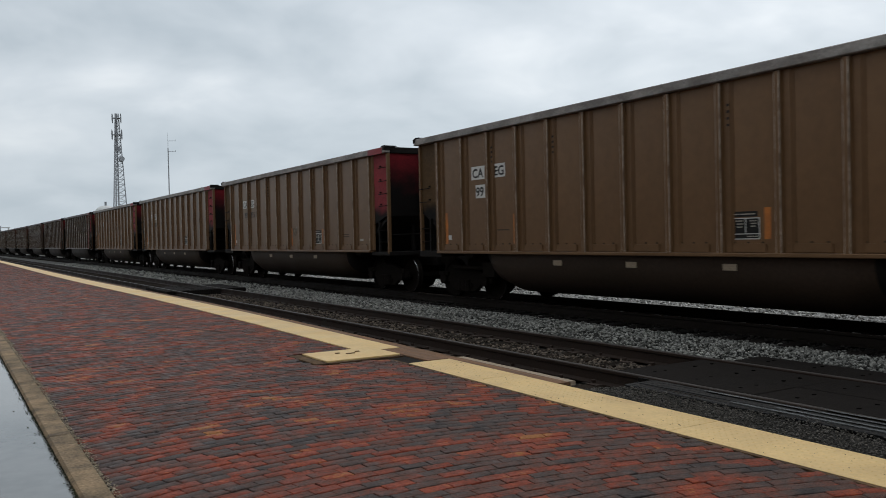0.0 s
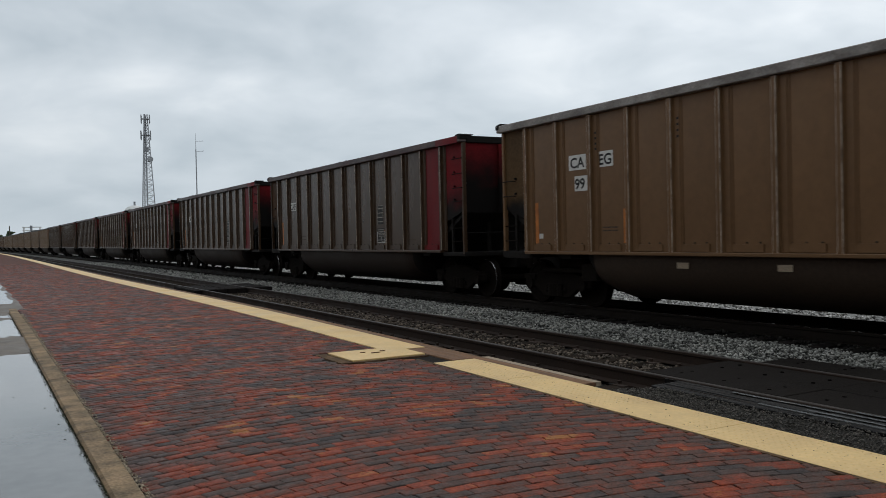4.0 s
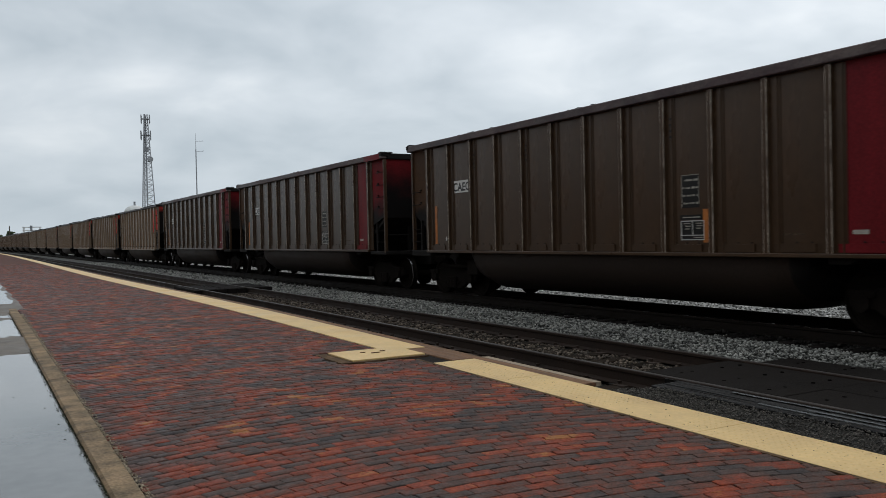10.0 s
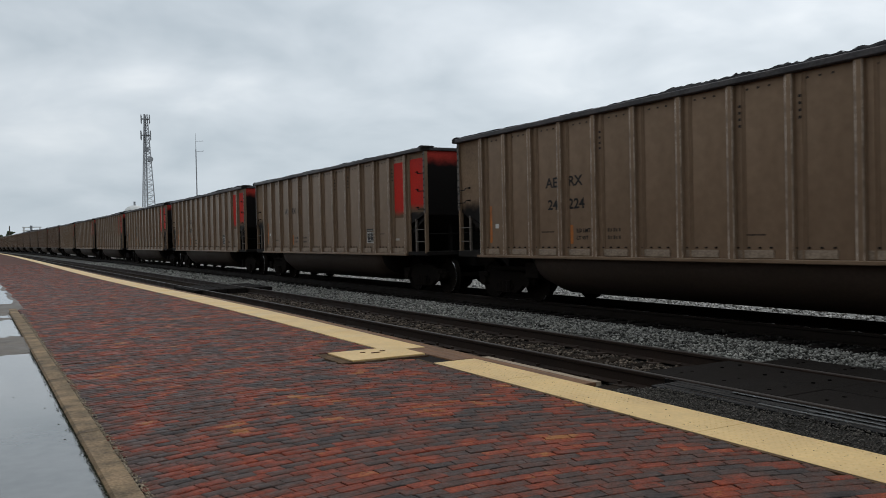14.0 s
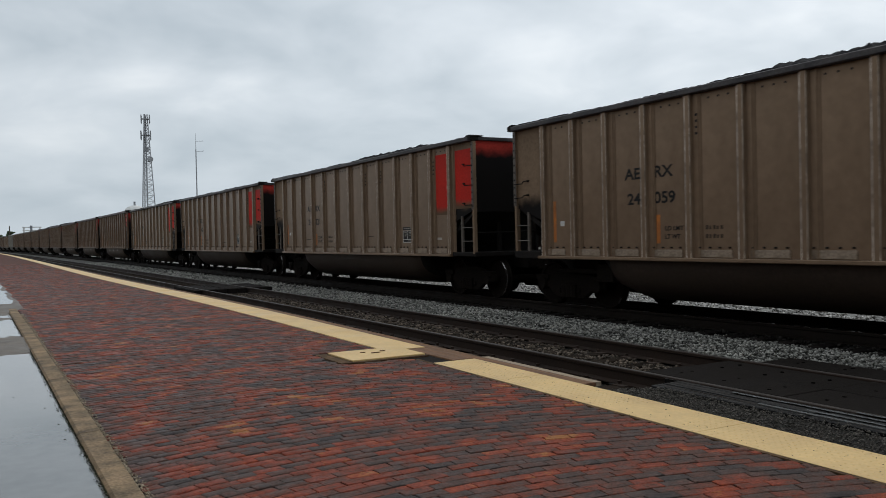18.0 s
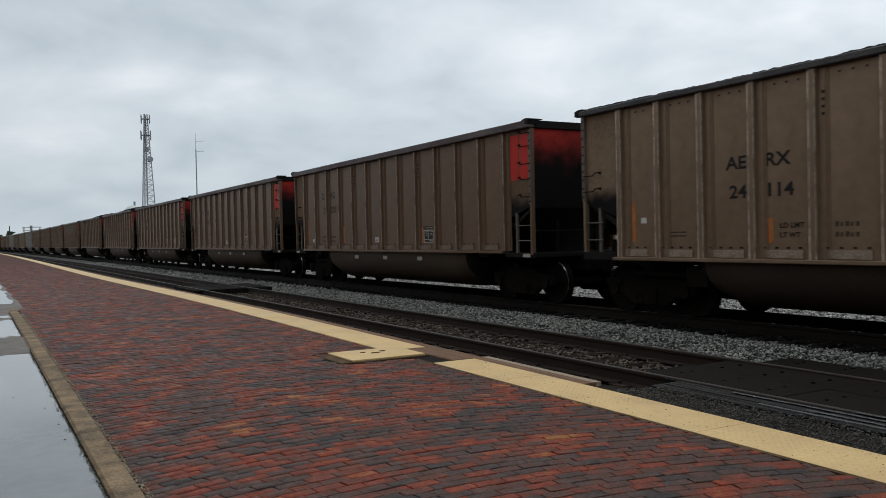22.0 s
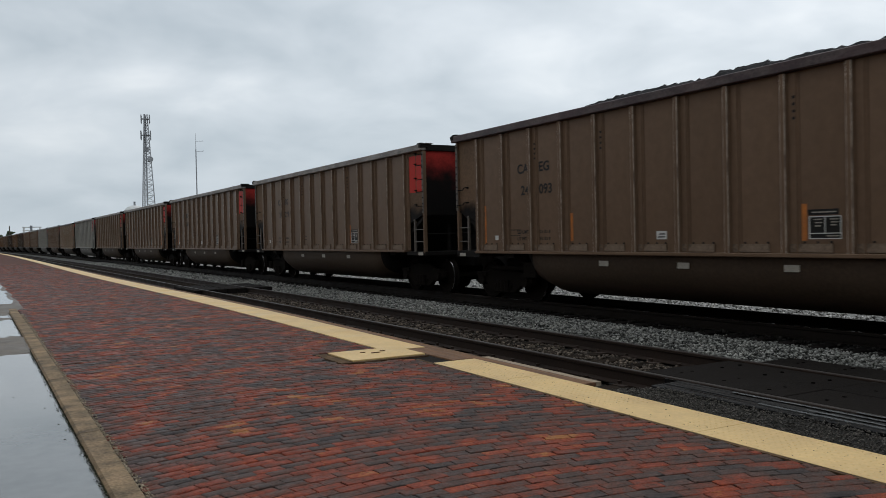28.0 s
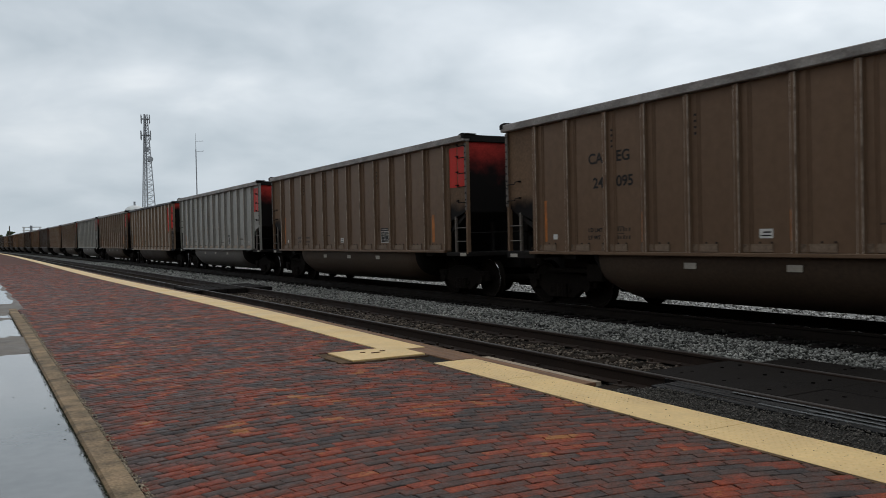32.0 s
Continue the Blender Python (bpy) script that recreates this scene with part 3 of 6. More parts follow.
def make_track(center, label, near, up=0.0):
    track = thing("railway_track", label, "railway track", pose(0, 0, up), kind="structure")
    ys = along(-14, 640, 2.0, 1.04)
    # the train's own track gets the darkened copies, shade painted in
    for side in (-0.7525, 0.7525):
        r = part("rail", swept("rail", MAT["rail" if near else "rail_shaded"], RAIL, ys, center + side), None, track, "brown steel rail with a worn head")
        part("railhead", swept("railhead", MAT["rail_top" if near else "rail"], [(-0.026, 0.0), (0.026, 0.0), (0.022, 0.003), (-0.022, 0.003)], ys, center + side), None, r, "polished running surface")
    tie = Shape().box(-1.3, 1.3, -0.115, 0.115, -0.36, -0.183).mesh("tie", MAT["tie" if near else "tie_shaded"], 0.012)
    plate = Shape().box(-0.18, 0.18, -0.09, 0.09, -0.183, -0.170).mesh("tie_plate", MAT["plate"], 0.004)
    spike = Shape().box(-0.018, 0.018, -0.016, 0.016, -0.172, -0.140).box(-0.028, 0.018, -0.02, 0.02, -0.145, -0.130).mesh("spike", MAT["plate"], 0.003)
    y, n = -6.0, 0
    while y < 90:
        b, s = bend(y)
        if not (near and (y < 6.9 or 26.9 < y < 30.4)):
            t = part("tie", tie, None, track, at=pose(center + b + rng.uniform(-0.04, 0.04), y, rng.uniform(-0.008, 0.004), 0, 0, math.degrees(-s) + rng.uniform(-1, 1)))
            if near and y < 26:
                for side in (-0.7525, 0.7525):
                    p = part("tie_plate", plate, None, t, at=pose(side, 0, 0))
                    for k, dx in ((0, -0.10), (1, 0.10)):
                        part("spike", spike, None, t, at=pose(side + dx, 0.05 - 0.1 * k, 0, 0, 0, 180 * k))
        y += 0.53
        n += 1
    rest = Shape()
    while y < 420:
        b = bend(y)[0]
        rest.box(center + b - 1.3, center + b + 1.3, y - 0.115, y + 0.115, -0.36, -0.183)
        y += 0.53
    tagged(part("distant_ties", rest, MAT["tie"], track), kind="stuff")
    return track


make_track(NEAR_TRACK, "railway track with dark timber ties beside the platform", True)
make_track(TRAIN_TRACK, "railway track under the coal train, dark timber ties", False, RAISED)


def make_stones():
    def field(n, x0, x1, y0, y1, power, z, size, flat=0.7):
        u = rng.uniform(0, 1, n) ** power
        y = y0 + (y1 - y0) * u
        x = rng.uniform(x0, x1, n)
        b = np.array([bend(v)[0] for v in y])
        s = size * rng.uniform(0.6, 1.35, n) * (1 + y / 90)
        return np.stack([x + b, y, z + rng.uniform(-0.02, 0.035, n)], -1), s
    def off_ties(p, s, lo, hi, keep):
        """Bare the ties: drop the stones that would lie on them between lo and hi."""
        k = np.abs((p[:, 1] + 6.0 + 0.265) % 0.53 - 0.265) < 0.135
        side = p[:, 0] - np.array([bend(v)[0] for v in p[:, 1]])
        ok = ~(k & (side > lo) & (side < hi) & (rng.uniform(0, 1, len(p)) > keep))
        return p[ok], s[ok]
    parts = [field(36000, 8.32, 10.98, 3.0, 26.0, 1.25, -0.190, 0.0275), field(12000, 8.3, 10.7, 26.0, 80.0, 1.4, -0.18, 0.038)]
    hump = parts[0][0]
    hump[:, 2] -= np.clip(hump[:, 0] - 10.25, 0, 1) * 0.05
    hump[:, 2] += 0.05 * np.exp(-((hump[:, 0] - 9.6) / 0.7) ** 2)
    p, s = off_ties(np.concatenate([q[0] for q in parts]), np.concatenate([q[1] for q in parts]), 10.42, 12.0, 0.06)
    tagged(new("ballast_stones", scatter("ballast_stones", MAT["stone"], p, s, seed=2)), "loose grey crushed stone between the two tracks", "ballast", kind="stuff")
    parts = [field(13000, 6.55, 7.85, 6.9, 32.0, 1.3, -0.205, 0.026), field(2600, 5.5, 6.38, 6.9, 30.0, 1.3, -0.235, 0.024), field(900, 7.98, 8.32, 6.9, 26.0, 1.2, -0.21, 0.026)]
    p, s = off_ties(np.concatenate([q[0] for q in parts]), np.concatenate([q[1] for q in parts]), 5.9, 8.5, 0.22)
    tagged(new("dirty_ballast_stones", scatter("dirty_ballast_stones", MAT["stone_dark"], p, s, seed=3)), "grimy dark crushed stone between the ties", "ballast", kind="stuff")
    # yard stones, their brightness under open sky put into the colour
    p, s = field(26000, 13.5, 24.0, 2.0, 60.0, 1.5, -0.235, 0.034)
    p[:, 2] -= np.clip(p[:, 0] - 15.2, 0, 12) * 0.008
    tagged(new("yard_gravel_stones", scatter("yard_gravel_stones", MAT["stone_yard"], p, s * 1.2, seed=7)), "loose stone covering the yard beyond the train, painted paler as skylit", "gravel", kind="stuff")
    # these stones are coloured dark for the shadow of the cars above
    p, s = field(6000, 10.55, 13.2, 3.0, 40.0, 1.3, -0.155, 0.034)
    tagged(new("sooty_ballast_stones", scatter("sooty_ballast_stones", MAT["stone_shaded"], p, s, seed=6)), "stone under the coal train, the train's shade painted into it", "ballast", kind="stuff")
    p, s = field(11000, 5.40, 6.02, 1.5, 6.9, 1.0, -0.036, 0.010)
    p[:, 2] = np.where(p[:, 1] > 6.2, p[:, 2] - (p[:, 1] - 6.2) * 0.16, p[:, 2]) - 0.010 * np.sin(p[:, 1] * 4.0) * (p[:, 0] - 5.4)
    bed = [[(5.36, y, -0.046 - max(0, y - 6.2) * 0.16), (5.98, y, -0.046 - max(0, y - 6.2) * 0.16)] for y in (-8, 0, 4, 6.2, 6.5, 7.1)]
    structure("chippings_bed", strip_mesh("chippings_bed", MAT["ballast_bed"], bed, 2), None, "fill of dark chippings between platform and crossing", "gravel")
    tagged(new("dark_chippings", scatter("dark_chippings", MAT["chips"], p, s, seed=4)), "fine dark wet chippings beside the crossing", "gravel", kind="stuff")


make_stones()


def make_crossings():
    near = thing("crossing", "black rubber track crossing with wet worn surface beside the platform", "level crossing")

    def slabs(parent, x0, x1, y0, y1, step, mat, name="panel", groove=0):
        y, k = y1, 0
        while y > y0 + 0.05:
            a = max(y0, y - step)
            s = Shape().box(x0, x1, a + 0.008, y - 0.008, -0.17, rng.uniform(-0.012, -0.004))
            p = part(name, s, mat, parent, bevel=0.008)
            if groove:
                for gx in np.linspace(x0 + 0.06, x1 - 0.06, groove):
                    part("grip_rib", Shape().box(gx - rng.uniform(0.008, 0.018), gx + rng.uniform(0.008, 0.018), a + 0.03, y - 0.03, -0.012, rng.uniform(-0.004, 0.004)), mat, p, bevel=0.004)
            else:
                for gy in np.arange(a + 0.3, y - 0.1, 0.6):
                    for gx in (x0 + 0.2 + rng.uniform(-0.05, 0.05), x1 - 0.2 + rng.uniform(-0.05, 0.05)):
                        # solid black disc, painted as the shade inside a bolt hole
                        part("bolt_recess", Shape().rod((gx, gy, -0.012), (gx, gy, -0.0032), 0.021, 8), MAT["recess"], p)
            y = a
    slabs(near, 6.53, 7.17, -5, 7.05, 1.83, MAT["rubber"])
    slabs(near, 7.19, 7.87, -5, 7.05, 1.83, MAT["rubber"])
    slabs(near, 8.06, 8.60, -5, 6.75, 1.83, MAT["rubber"])
    slabs(near, 5.98, 6.38, -5, 6.38, 1.83, MAT["rubber_wet"], groove=4)
    for x in (6.50, 6.405):
        part("seal", Shape().box(x - 0.012, x + 0.012, -5, 6.6, -0.10, -0.012), MAT["rubber_wet"], near, "wet flangeway seal")
    for x, y0, y1 in ((6.06, 3.3, 5.1), (6.17, 2.9, 4.7), (6.30, 3.4, 5.6), (6.42, 2.8, 4.4)):
        rows = [[(x - 0.022 + 0.008 * noise2(y, x, 3.0), y, 0.0055), (x + 0.022 + 0.010 * noise2(y, x, 4.0, 2.0), y, 0.0055)] for y in np.linspace(y0, y1, 24)]
        part("water_film", strip_mesh("water_film", MAT["puddle"], rows, 2), None, near, "film of rain water lying in a groove")
    far = thing("crossing", "dark plank track crossing farther down the platform", "level crossing")
    slabs(far, 6.15, 6.38, 27.1, 30.2, 3.2, MAT["rubber"], "plank")
    for x in (6.54, 6.88, 7.22, 7.56):
        slabs(far, x, x + 0.31, 27.1, 30.2, 3.2, MAT["rubber"], "plank")
    for x in (8.06, 8.40):
        slabs(far, x, x + 0.31, 27.1, 30.2, 3.2, MAT["rubber"], "plank")


make_crossings()


def make_platform():
    # body of the platform under the pavers
    ys = along(-10, 600, 1.2, 1.04)
    rows = [[(CURB_R - 0.02 + bend(y)[0], y, deck(y) - 0.011), (EDGE + bend(y)[0], y, deck(y) - 0.011), (EDGE + bend(y)[0], y, -0.45)] for y in ys]
    structure("platform", strip_mesh("platform", MAT["mortar"], rows, 3), None, "long low brick-paved railway platform, wet, joints filled with sand", "platform")
    rows = [[(CURB_R + bend(y)[0], y, deck(y) - 0.003), (STRIP_IN + bend(y)[0], y, deck(y) - 0.003)] for y in along(70, 600, 3, 1.05)]
    structure("platform_paving", strip_mesh("platform_paving", MAT["deck_far"], rows, 2), None, "distant stretch of wet red-brown pavers", "paving")
    # kerb between platform and pavement, in cast lengths
    curb = thing("curb", "worn tan concrete curb along the paved platform", "curb", kind="structure")
    y = -7.46
    while y < 90:
        L = 2.95
        prof = [(0, -0.2), (CURB_R - CURB_L, -0.2), (CURB_R - CURB_L, 0.0), (CURB_R - CURB_L - 0.01, 0.008), (0.02, 0.008), (0.0, -0.01)]
        part("curb_length", swept("curb_length", MAT["curb"], prof, [y + 0.006, y + L / 3, y + 2 * L / 3, y + L - 0.006], CURB_L, deck), None, curb)
        y += L
    # pavement with standing water
    rows = [[(x + bend(y)[0], y, deck(y) - 0.03) for x in (-14, -4, CURB_L + 0.01)] for y in along(-14, 500, 1.5, 1.05)]
    structure("pavement", strip_mesh("pavement", MAT["concrete"], rows, 3), None, "wet grey concrete pavement with shallow puddles", "pavement")

    # silt washed over pavement and curb; water stands wherever it lies low
    def ease(v, lo, hi):
        k = min(1.0, max(0.0, (v - lo) / (hi - lo)))
        return k * k * (3 - 2 * k)

    def silt(x, y):
        rough = 0.011 * noise2(x * 1.4, y * 0.55, 1.0, 3.3) + 0.006 * noise2(x * 1.4, y * 0.6, 3.1, 5.1) + 0.006 * noise2(x, y, 7.0, 1.7)
        near = -0.045 + 0.034 * ease(y, 12.3, 13.3) - 0.020 * ease(y, 15.0, 16.0) + 0.018 * ease(y, 18.2, 19.2)
        over = ease(y, 20.0, 22.5) * (1 - ease(y, 44.0, 50.0))
        reach = 0.86 + 0.10 * over + 0.09 * noise2(y, 2.0, 0.7, 9.0)
        h = near + 0.036 * over - 0.030 * ease(y, 22.8, 24.4) * (1 - ease(y, 36.0, 40.0)) * (1 - ease(x, reach - 0.22, reach))
        return deck(y) + h + rough - 0.40 * max(0.0, x - reach)
    rows = [[(x + bend(y)[0], y, silt(x, y)) for x in np.linspace(-1.6, 0.70 + 1.3 * ease(y, 19.6, 21.2), 44)] for y in np.linspace(10.5, 50.0, 420)]
    structure("silt", strip_mesh("silt", MAT["silt"], rows, 44), None, "wet brown silt washed over the pavement and curb", "silt")

    def sheet(y0, y1, x0, edge, z, label):
        rows = [[(x0 + bend(y)[0], y, deck(y) + z), (edge(y) + bend(y)[0], y, deck(y) + z)] for y in np.linspace(y0, y1, 60)]
        tagged(new("puddle", strip_mesh("puddle", MAT["puddle"], rows, 2)), label, "puddle", kind="structure")
    sheet(-9.0, 21.4, -7.0, lambda y: CURB_L - 0.018 - 0.02 * abs(noise2(y, 0, 2.2, 1.3)), -0.018, "broad clear puddle of rain water against the curb")
    sheet(22.7, 46.0, -5.0, lambda y: 0.97 + 0.09 * noise2(y, 2.0, 0.7, 9.0), 0.012, "rain puddle on the silted pavement")
    n = 9
    y = rng.uniform(4.0, 10.0, n)
    p = np.stack([CURB_L - 0.05 - np.abs(rng.normal(0, 0.30, n)), y, np.array([deck(v) for v in y]) - 0.016], -1)
    tagged(new("leaf_litter", scatter("leaf_litter", MAT["moss"], p, rng.uniform(0.004, 0.014, n), flat=0.3, seed=19)), "dark bits of leaf floating on the puddle", "litter", kind="stuff")
    # moss and grit along the curb
    n = 2600
    y = rng.uniform(3.5, 24, n)
    p = np.stack([CURB_L - 0.008 - np.abs(rng.normal(0, 0.028, n)) * (rng.uniform(0, 1, n) ** 2), y, np.array([deck(v) for v in y]) - 0.012], -1)
    tagged(new("curb_moss", scatter("curb_moss", MAT["moss"], p, rng.uniform(0.003, 0.012, n), flat=0.35, seed=9)), "dark moss and dirt along the foot of the curb", "moss", kind="stuff")
    n = 5200
    y = rng.uniform(4, 20, n)
    p = np.stack([CURB_R + 0.006 + rng.normal(0, 0.018, n) * (0.4 + np.abs(np.sin(y * 2.1))), y, np.array([deck(v) for v in y]) + 0.004], -1)
    tagged(new("joint_grit", scatter("joint_grit", MAT["grit"], p, rng.uniform(0.003, 0.011, n), flat=0.5, seed=10)), "pale broken mortar along the curb", "grit", kind="stuff")

    # yellow tactile strip, laid in plates, broken at the hatch
    strip = thing("tactile_strip", "worn yellow tactile warning strip along the platform edge", "tactile paving", kind="structure")

    def plates(y0, y1, L, inner=STRIP_IN):
        y = y0
        while y < y1 - 0.01:
            e = min(y1, y + L)
            w = EDGE - inner
            prof = [(0, -0.03), (w, -0.03), (w, 0.003), (w - 0.006, 0.006), (0.006, 0.006), (0, 0.003)]
            part("tactile_plate", swept("tactile_plate", MAT["yellow"], prof, [y + 0.004, (y + e) / 2, e - 0.004], inner, deck), None, strip)
            y = e
    plates(-6.26, 4.62, 2.72, STRIP_IN + 0.028)
    plates(4.62, 7.36, 2.74, STRIP_IN + 0.028)
    plates(7.36, 8.78, 2.74, STRIP_IN + 0.028)
    plates(10.06, 100, 2.74, 4.77)
    part("sand_joint", swept("sand_joint", MAT["sand"], [(-0.014, -0.02), (0.034, -0.02), (0.034, 0.0015), (-0.014, 0.0015)], along(-6.2, 9.2, 0.5), STRIP_IN, deck), None, strip, "brown sand-filled joint beside the strip")
    rows = [[(4.77 + bend(y)[0], y, deck(y) + 0.006), (EDGE + bend(y)[0], y, deck(y) + 0.006)] for y in along(100, 600, 5, 1.05)]
    tagged(part("far_plates", strip_mesh("far_plates", MAT["yellow"], rows, 2), None, strip), kind="stuff")
    # raised domes, worn low
    dome = Shape()
    for y in np.arange(3.0, 8.7, 0.06):
        for x in np.arange(STRIP_IN + 0.075, EDGE - 0.03, 0.06):
            if noise2(x, y, 0.9, 2.0) > -0.15:
                h = deck(y) + 0.0055
                c = [(x + 0.012 * math.cos(a), y + 0.012 * math.sin(a), h) for a in (0, 1.57, 3.14, 4.71)]
                t = [(x + 0.007 * math.cos(a), y + 0.007 * math.sin(a), h + 0.003) for a in (0, 1.57, 3.14, 4.71)]
                dome.add(c + t, [(0, 1, 5, 4), (1, 2, 6, 5), (2, 3, 7, 6), (3, 0, 4, 7), (4, 5, 6, 7)])
    me = bpy.data.meshes.new("domes")
    me.from_pydata(dome.v, [], dome.f)
    me.materials.append(MAT["yellow"])
    tagged(part("domes", me, None, strip), kind="stuff")
    n = 260
    y = rng.uniform(3.0, 9.0, n)
    p = np.stack([rng.uniform(STRIP_IN, EDGE, n), y, np.array([deck(v) for v in y]) + 0.007], -1)
    tagged(new("dirt_specks", scatter("dirt_specks", MAT["stone_dark"], p, rng.uniform(0.002, 0.008, n), flat=0.3, seed=12)), "specks of dirt on the yellow strip", "dirt", kind="stuff")

    # timber edging below the strip
    edge = thing("platform_edging", "weathered timber edging along the platform face", "edging", kind="structure")
    y = 6.7
    while y < 60:
        e = y + 4.9
        part("edge_board", swept("edge_board", MAT["wood_edge"], [(0.004, -0.20), (0.195, -0.20), (0.195, -0.012), (0.18, -0.004), (0.004, 0.0)], along(y + 0.01, e - 0.01, 1.2), EDGE, deck), None, edge)
        y = e
    part("edge_board", swept("edge_board", MAT["wood_edge"], [(0.004, -0.15), (0.06, -0.15), (0.06, -0.018), (0.004, -0.004)], along(1.5, 6.69, 1.0), EDGE, deck), None, edge, "narrow worn timber edge")
    part("pale_board", swept("pale_board", MAT["wood_pale"], [(0.20, -0.06), (0.32, -0.06), (0.32, -0.018), (0.20, -0.012)], along(6.78, 8.95, 0.6), EDGE, deck), None, edge, "pale bare timber board")
    part("filler_board", Shape().box(5.07, 5.36, 8.80, 10.05, 0.0, deck(9.4) + 0.006), MAT["wood_edge"], edge, bevel=0.006)
    for a, b in ((8.0, 10.1), (10.2, 14.2), (14.3, 19.0), (19.1, 26.4), (30.4, 40.0)):
        part("lower_board", swept("lower_board", MAT["wood_edge"], [(0.20, -0.34), (0.36, -0.34), (0.36, -0.06), (0.20, -0.06)], along(a, b, 1.0), EDGE, deck), None, edge)

    # hatch in the paving
    hatch = thing("hatch_cover", "yellow steel hatch cover set in the platform paving", "hatch", pose(4.50, 9.81, deck(9.8)))
    part("lid", Shape().box(-0.50, 0.50, -0.41, 0.41, 0.004, 0.026), MAT["yellow"], hatch, bevel=0.004)
    part("frame", Shape().box(-0.66, -0.506, -0.45, 0.45, -0.03, 0.006).box(0.506, 0.54, -0.45, 0.45, -0.03, 0.006).box(-0.506, 0.506, -0.47, -0.416, -0.03, 0.006).box(-0.506, 0.506, 0.416, 0.45, -0.03, 0.006),
         MAT["sand"], hatch, "earth-caked steel frame")
    # black fill paints the shade in the gap round the lid
    part("well", Shape().box(-0.506, 0.506, -0.416, 0.416, -0.03, 0.0), MAT["recess"], hatch)
    part("lifting_ring", Shape().box(-0.06, 0.06, -0.012, 0.012, 0.03, 0.038).box(-0.16, -0.10, 0.10, 0.14, 0.03, 0.036).box(0.12, 0.18, 0.10, 0.14, 0.03, 0.036), MAT["wood_edge"], hatch)


make_platform()

# plain unseen wall behind the camera, added to dim low sky light
structure("wall_station", Shape().box(-8.3, -8.0, -40, 45, -0.3, 4.9), MAT["station"], "plain unseen wall behind the camera, added to cut low sky light", "wall")
# ---- the coal train ----
POSTS = [HALF - 0.98 - 1.043 * k for k in range(13)]
TAUPE_POSTS = [1.14, 2.09, 3.05, 4.06, 5.10, 6.17, 7.27, 8.34, 9.40, 10.48, 11.50, 12.50, 13.47]
SIDE = -1.52                       # outer face of the side sheets on the platform side
TEXT_TURN = Matrix(((0, 0, -1, 0), (-1, 0, 0, 0), (0, 1, 0, 0), (0, 0, 0, 1)))
STYLE = {
    "old": dict(paint="umber", red="red_crimson", word="dark umber"),
    "dark": dict(paint="russet", red="red_sooty", word="sooty dark brown"),
    "tan": dict(paint="taupe", red="red_orange", word="dusty taupe"),
    "grey": dict(paint="mocha", red="red_orange", word="dusty grey-brown"),
    "pale": dict(paint="silver", red="red_orange", word="pale silver"),
}
GRABS = {"old": ((2.38, 2.70), (2.38, 2.70, 3.04, 3.40)), "dark": ((2.38, 2.70), (2.38, 2.70, 3.04, 3.40)), "tan": ((2.325, 2.62), (2.265, 2.73, 3.19)),
         "grey": ((2.28, 2.63), (2.34, 2.71, 3.03, 3.40, 3.68)), "pale": ((2.28, 2.63), (2.34, 2.71, 3.03, 3.40))}
lettering = {}


def letters(text, size):
    """Flat painted lettering in the built-in font, as a mesh."""
    if (text, size) not in lettering:
        cu = bpy.data.curves.new("lettering", "FONT")
        cu.body, cu.size, cu.extrude, cu.offset = text, size * 1.38, 0.0008, size * 0.03
        cu.align_x = "LEFT"
        ob = new("lettering", cu)
        bpy.context.view_layer.update()
        me = bpy.data.meshes.new_from_object(ob.evaluated_get(bpy.context.evaluated_depsgraph_get()))
        bpy.data.objects.remove(ob)
        bpy.data.curves.remove(cu)
        me.materials.clear()
        me.materials.append(MAT["letter"])
        w = max(v.co.x for v in me.vertices)
        lettering[text, size] = (me, w)
    return lettering[text, size]


def side_place(c, z, proud=0.0):
    """A pose on the platform-side sheet, c metres from the trailing end."""
    return Matrix.Translation((SIDE - 0.006 - proud, HALF - c, z)) @ TEXT_TURN


shared = {}


def share(key, build):
    if key not in shared:
        shared[key] = build()
    return shared[key]


def plate_on(car, name, c0, c1, z0, z1, mat, label="", thick=0.004, x=None, out=0.0):
    x = SIDE - out if x is None else x
    me = share((name, round(c1 - c0, 3), round(z1 - z0, 3), mat.name, thick), lambda: Shape().box(-thick, 0, -(c1 - c0) / 2, (c1 - c0) / 2, 0, z1 - z0).mesh(name, mat))
    return part(name, me, None, car, label, at=pose(x, HALF - (c0 + c1) / 2, z0))


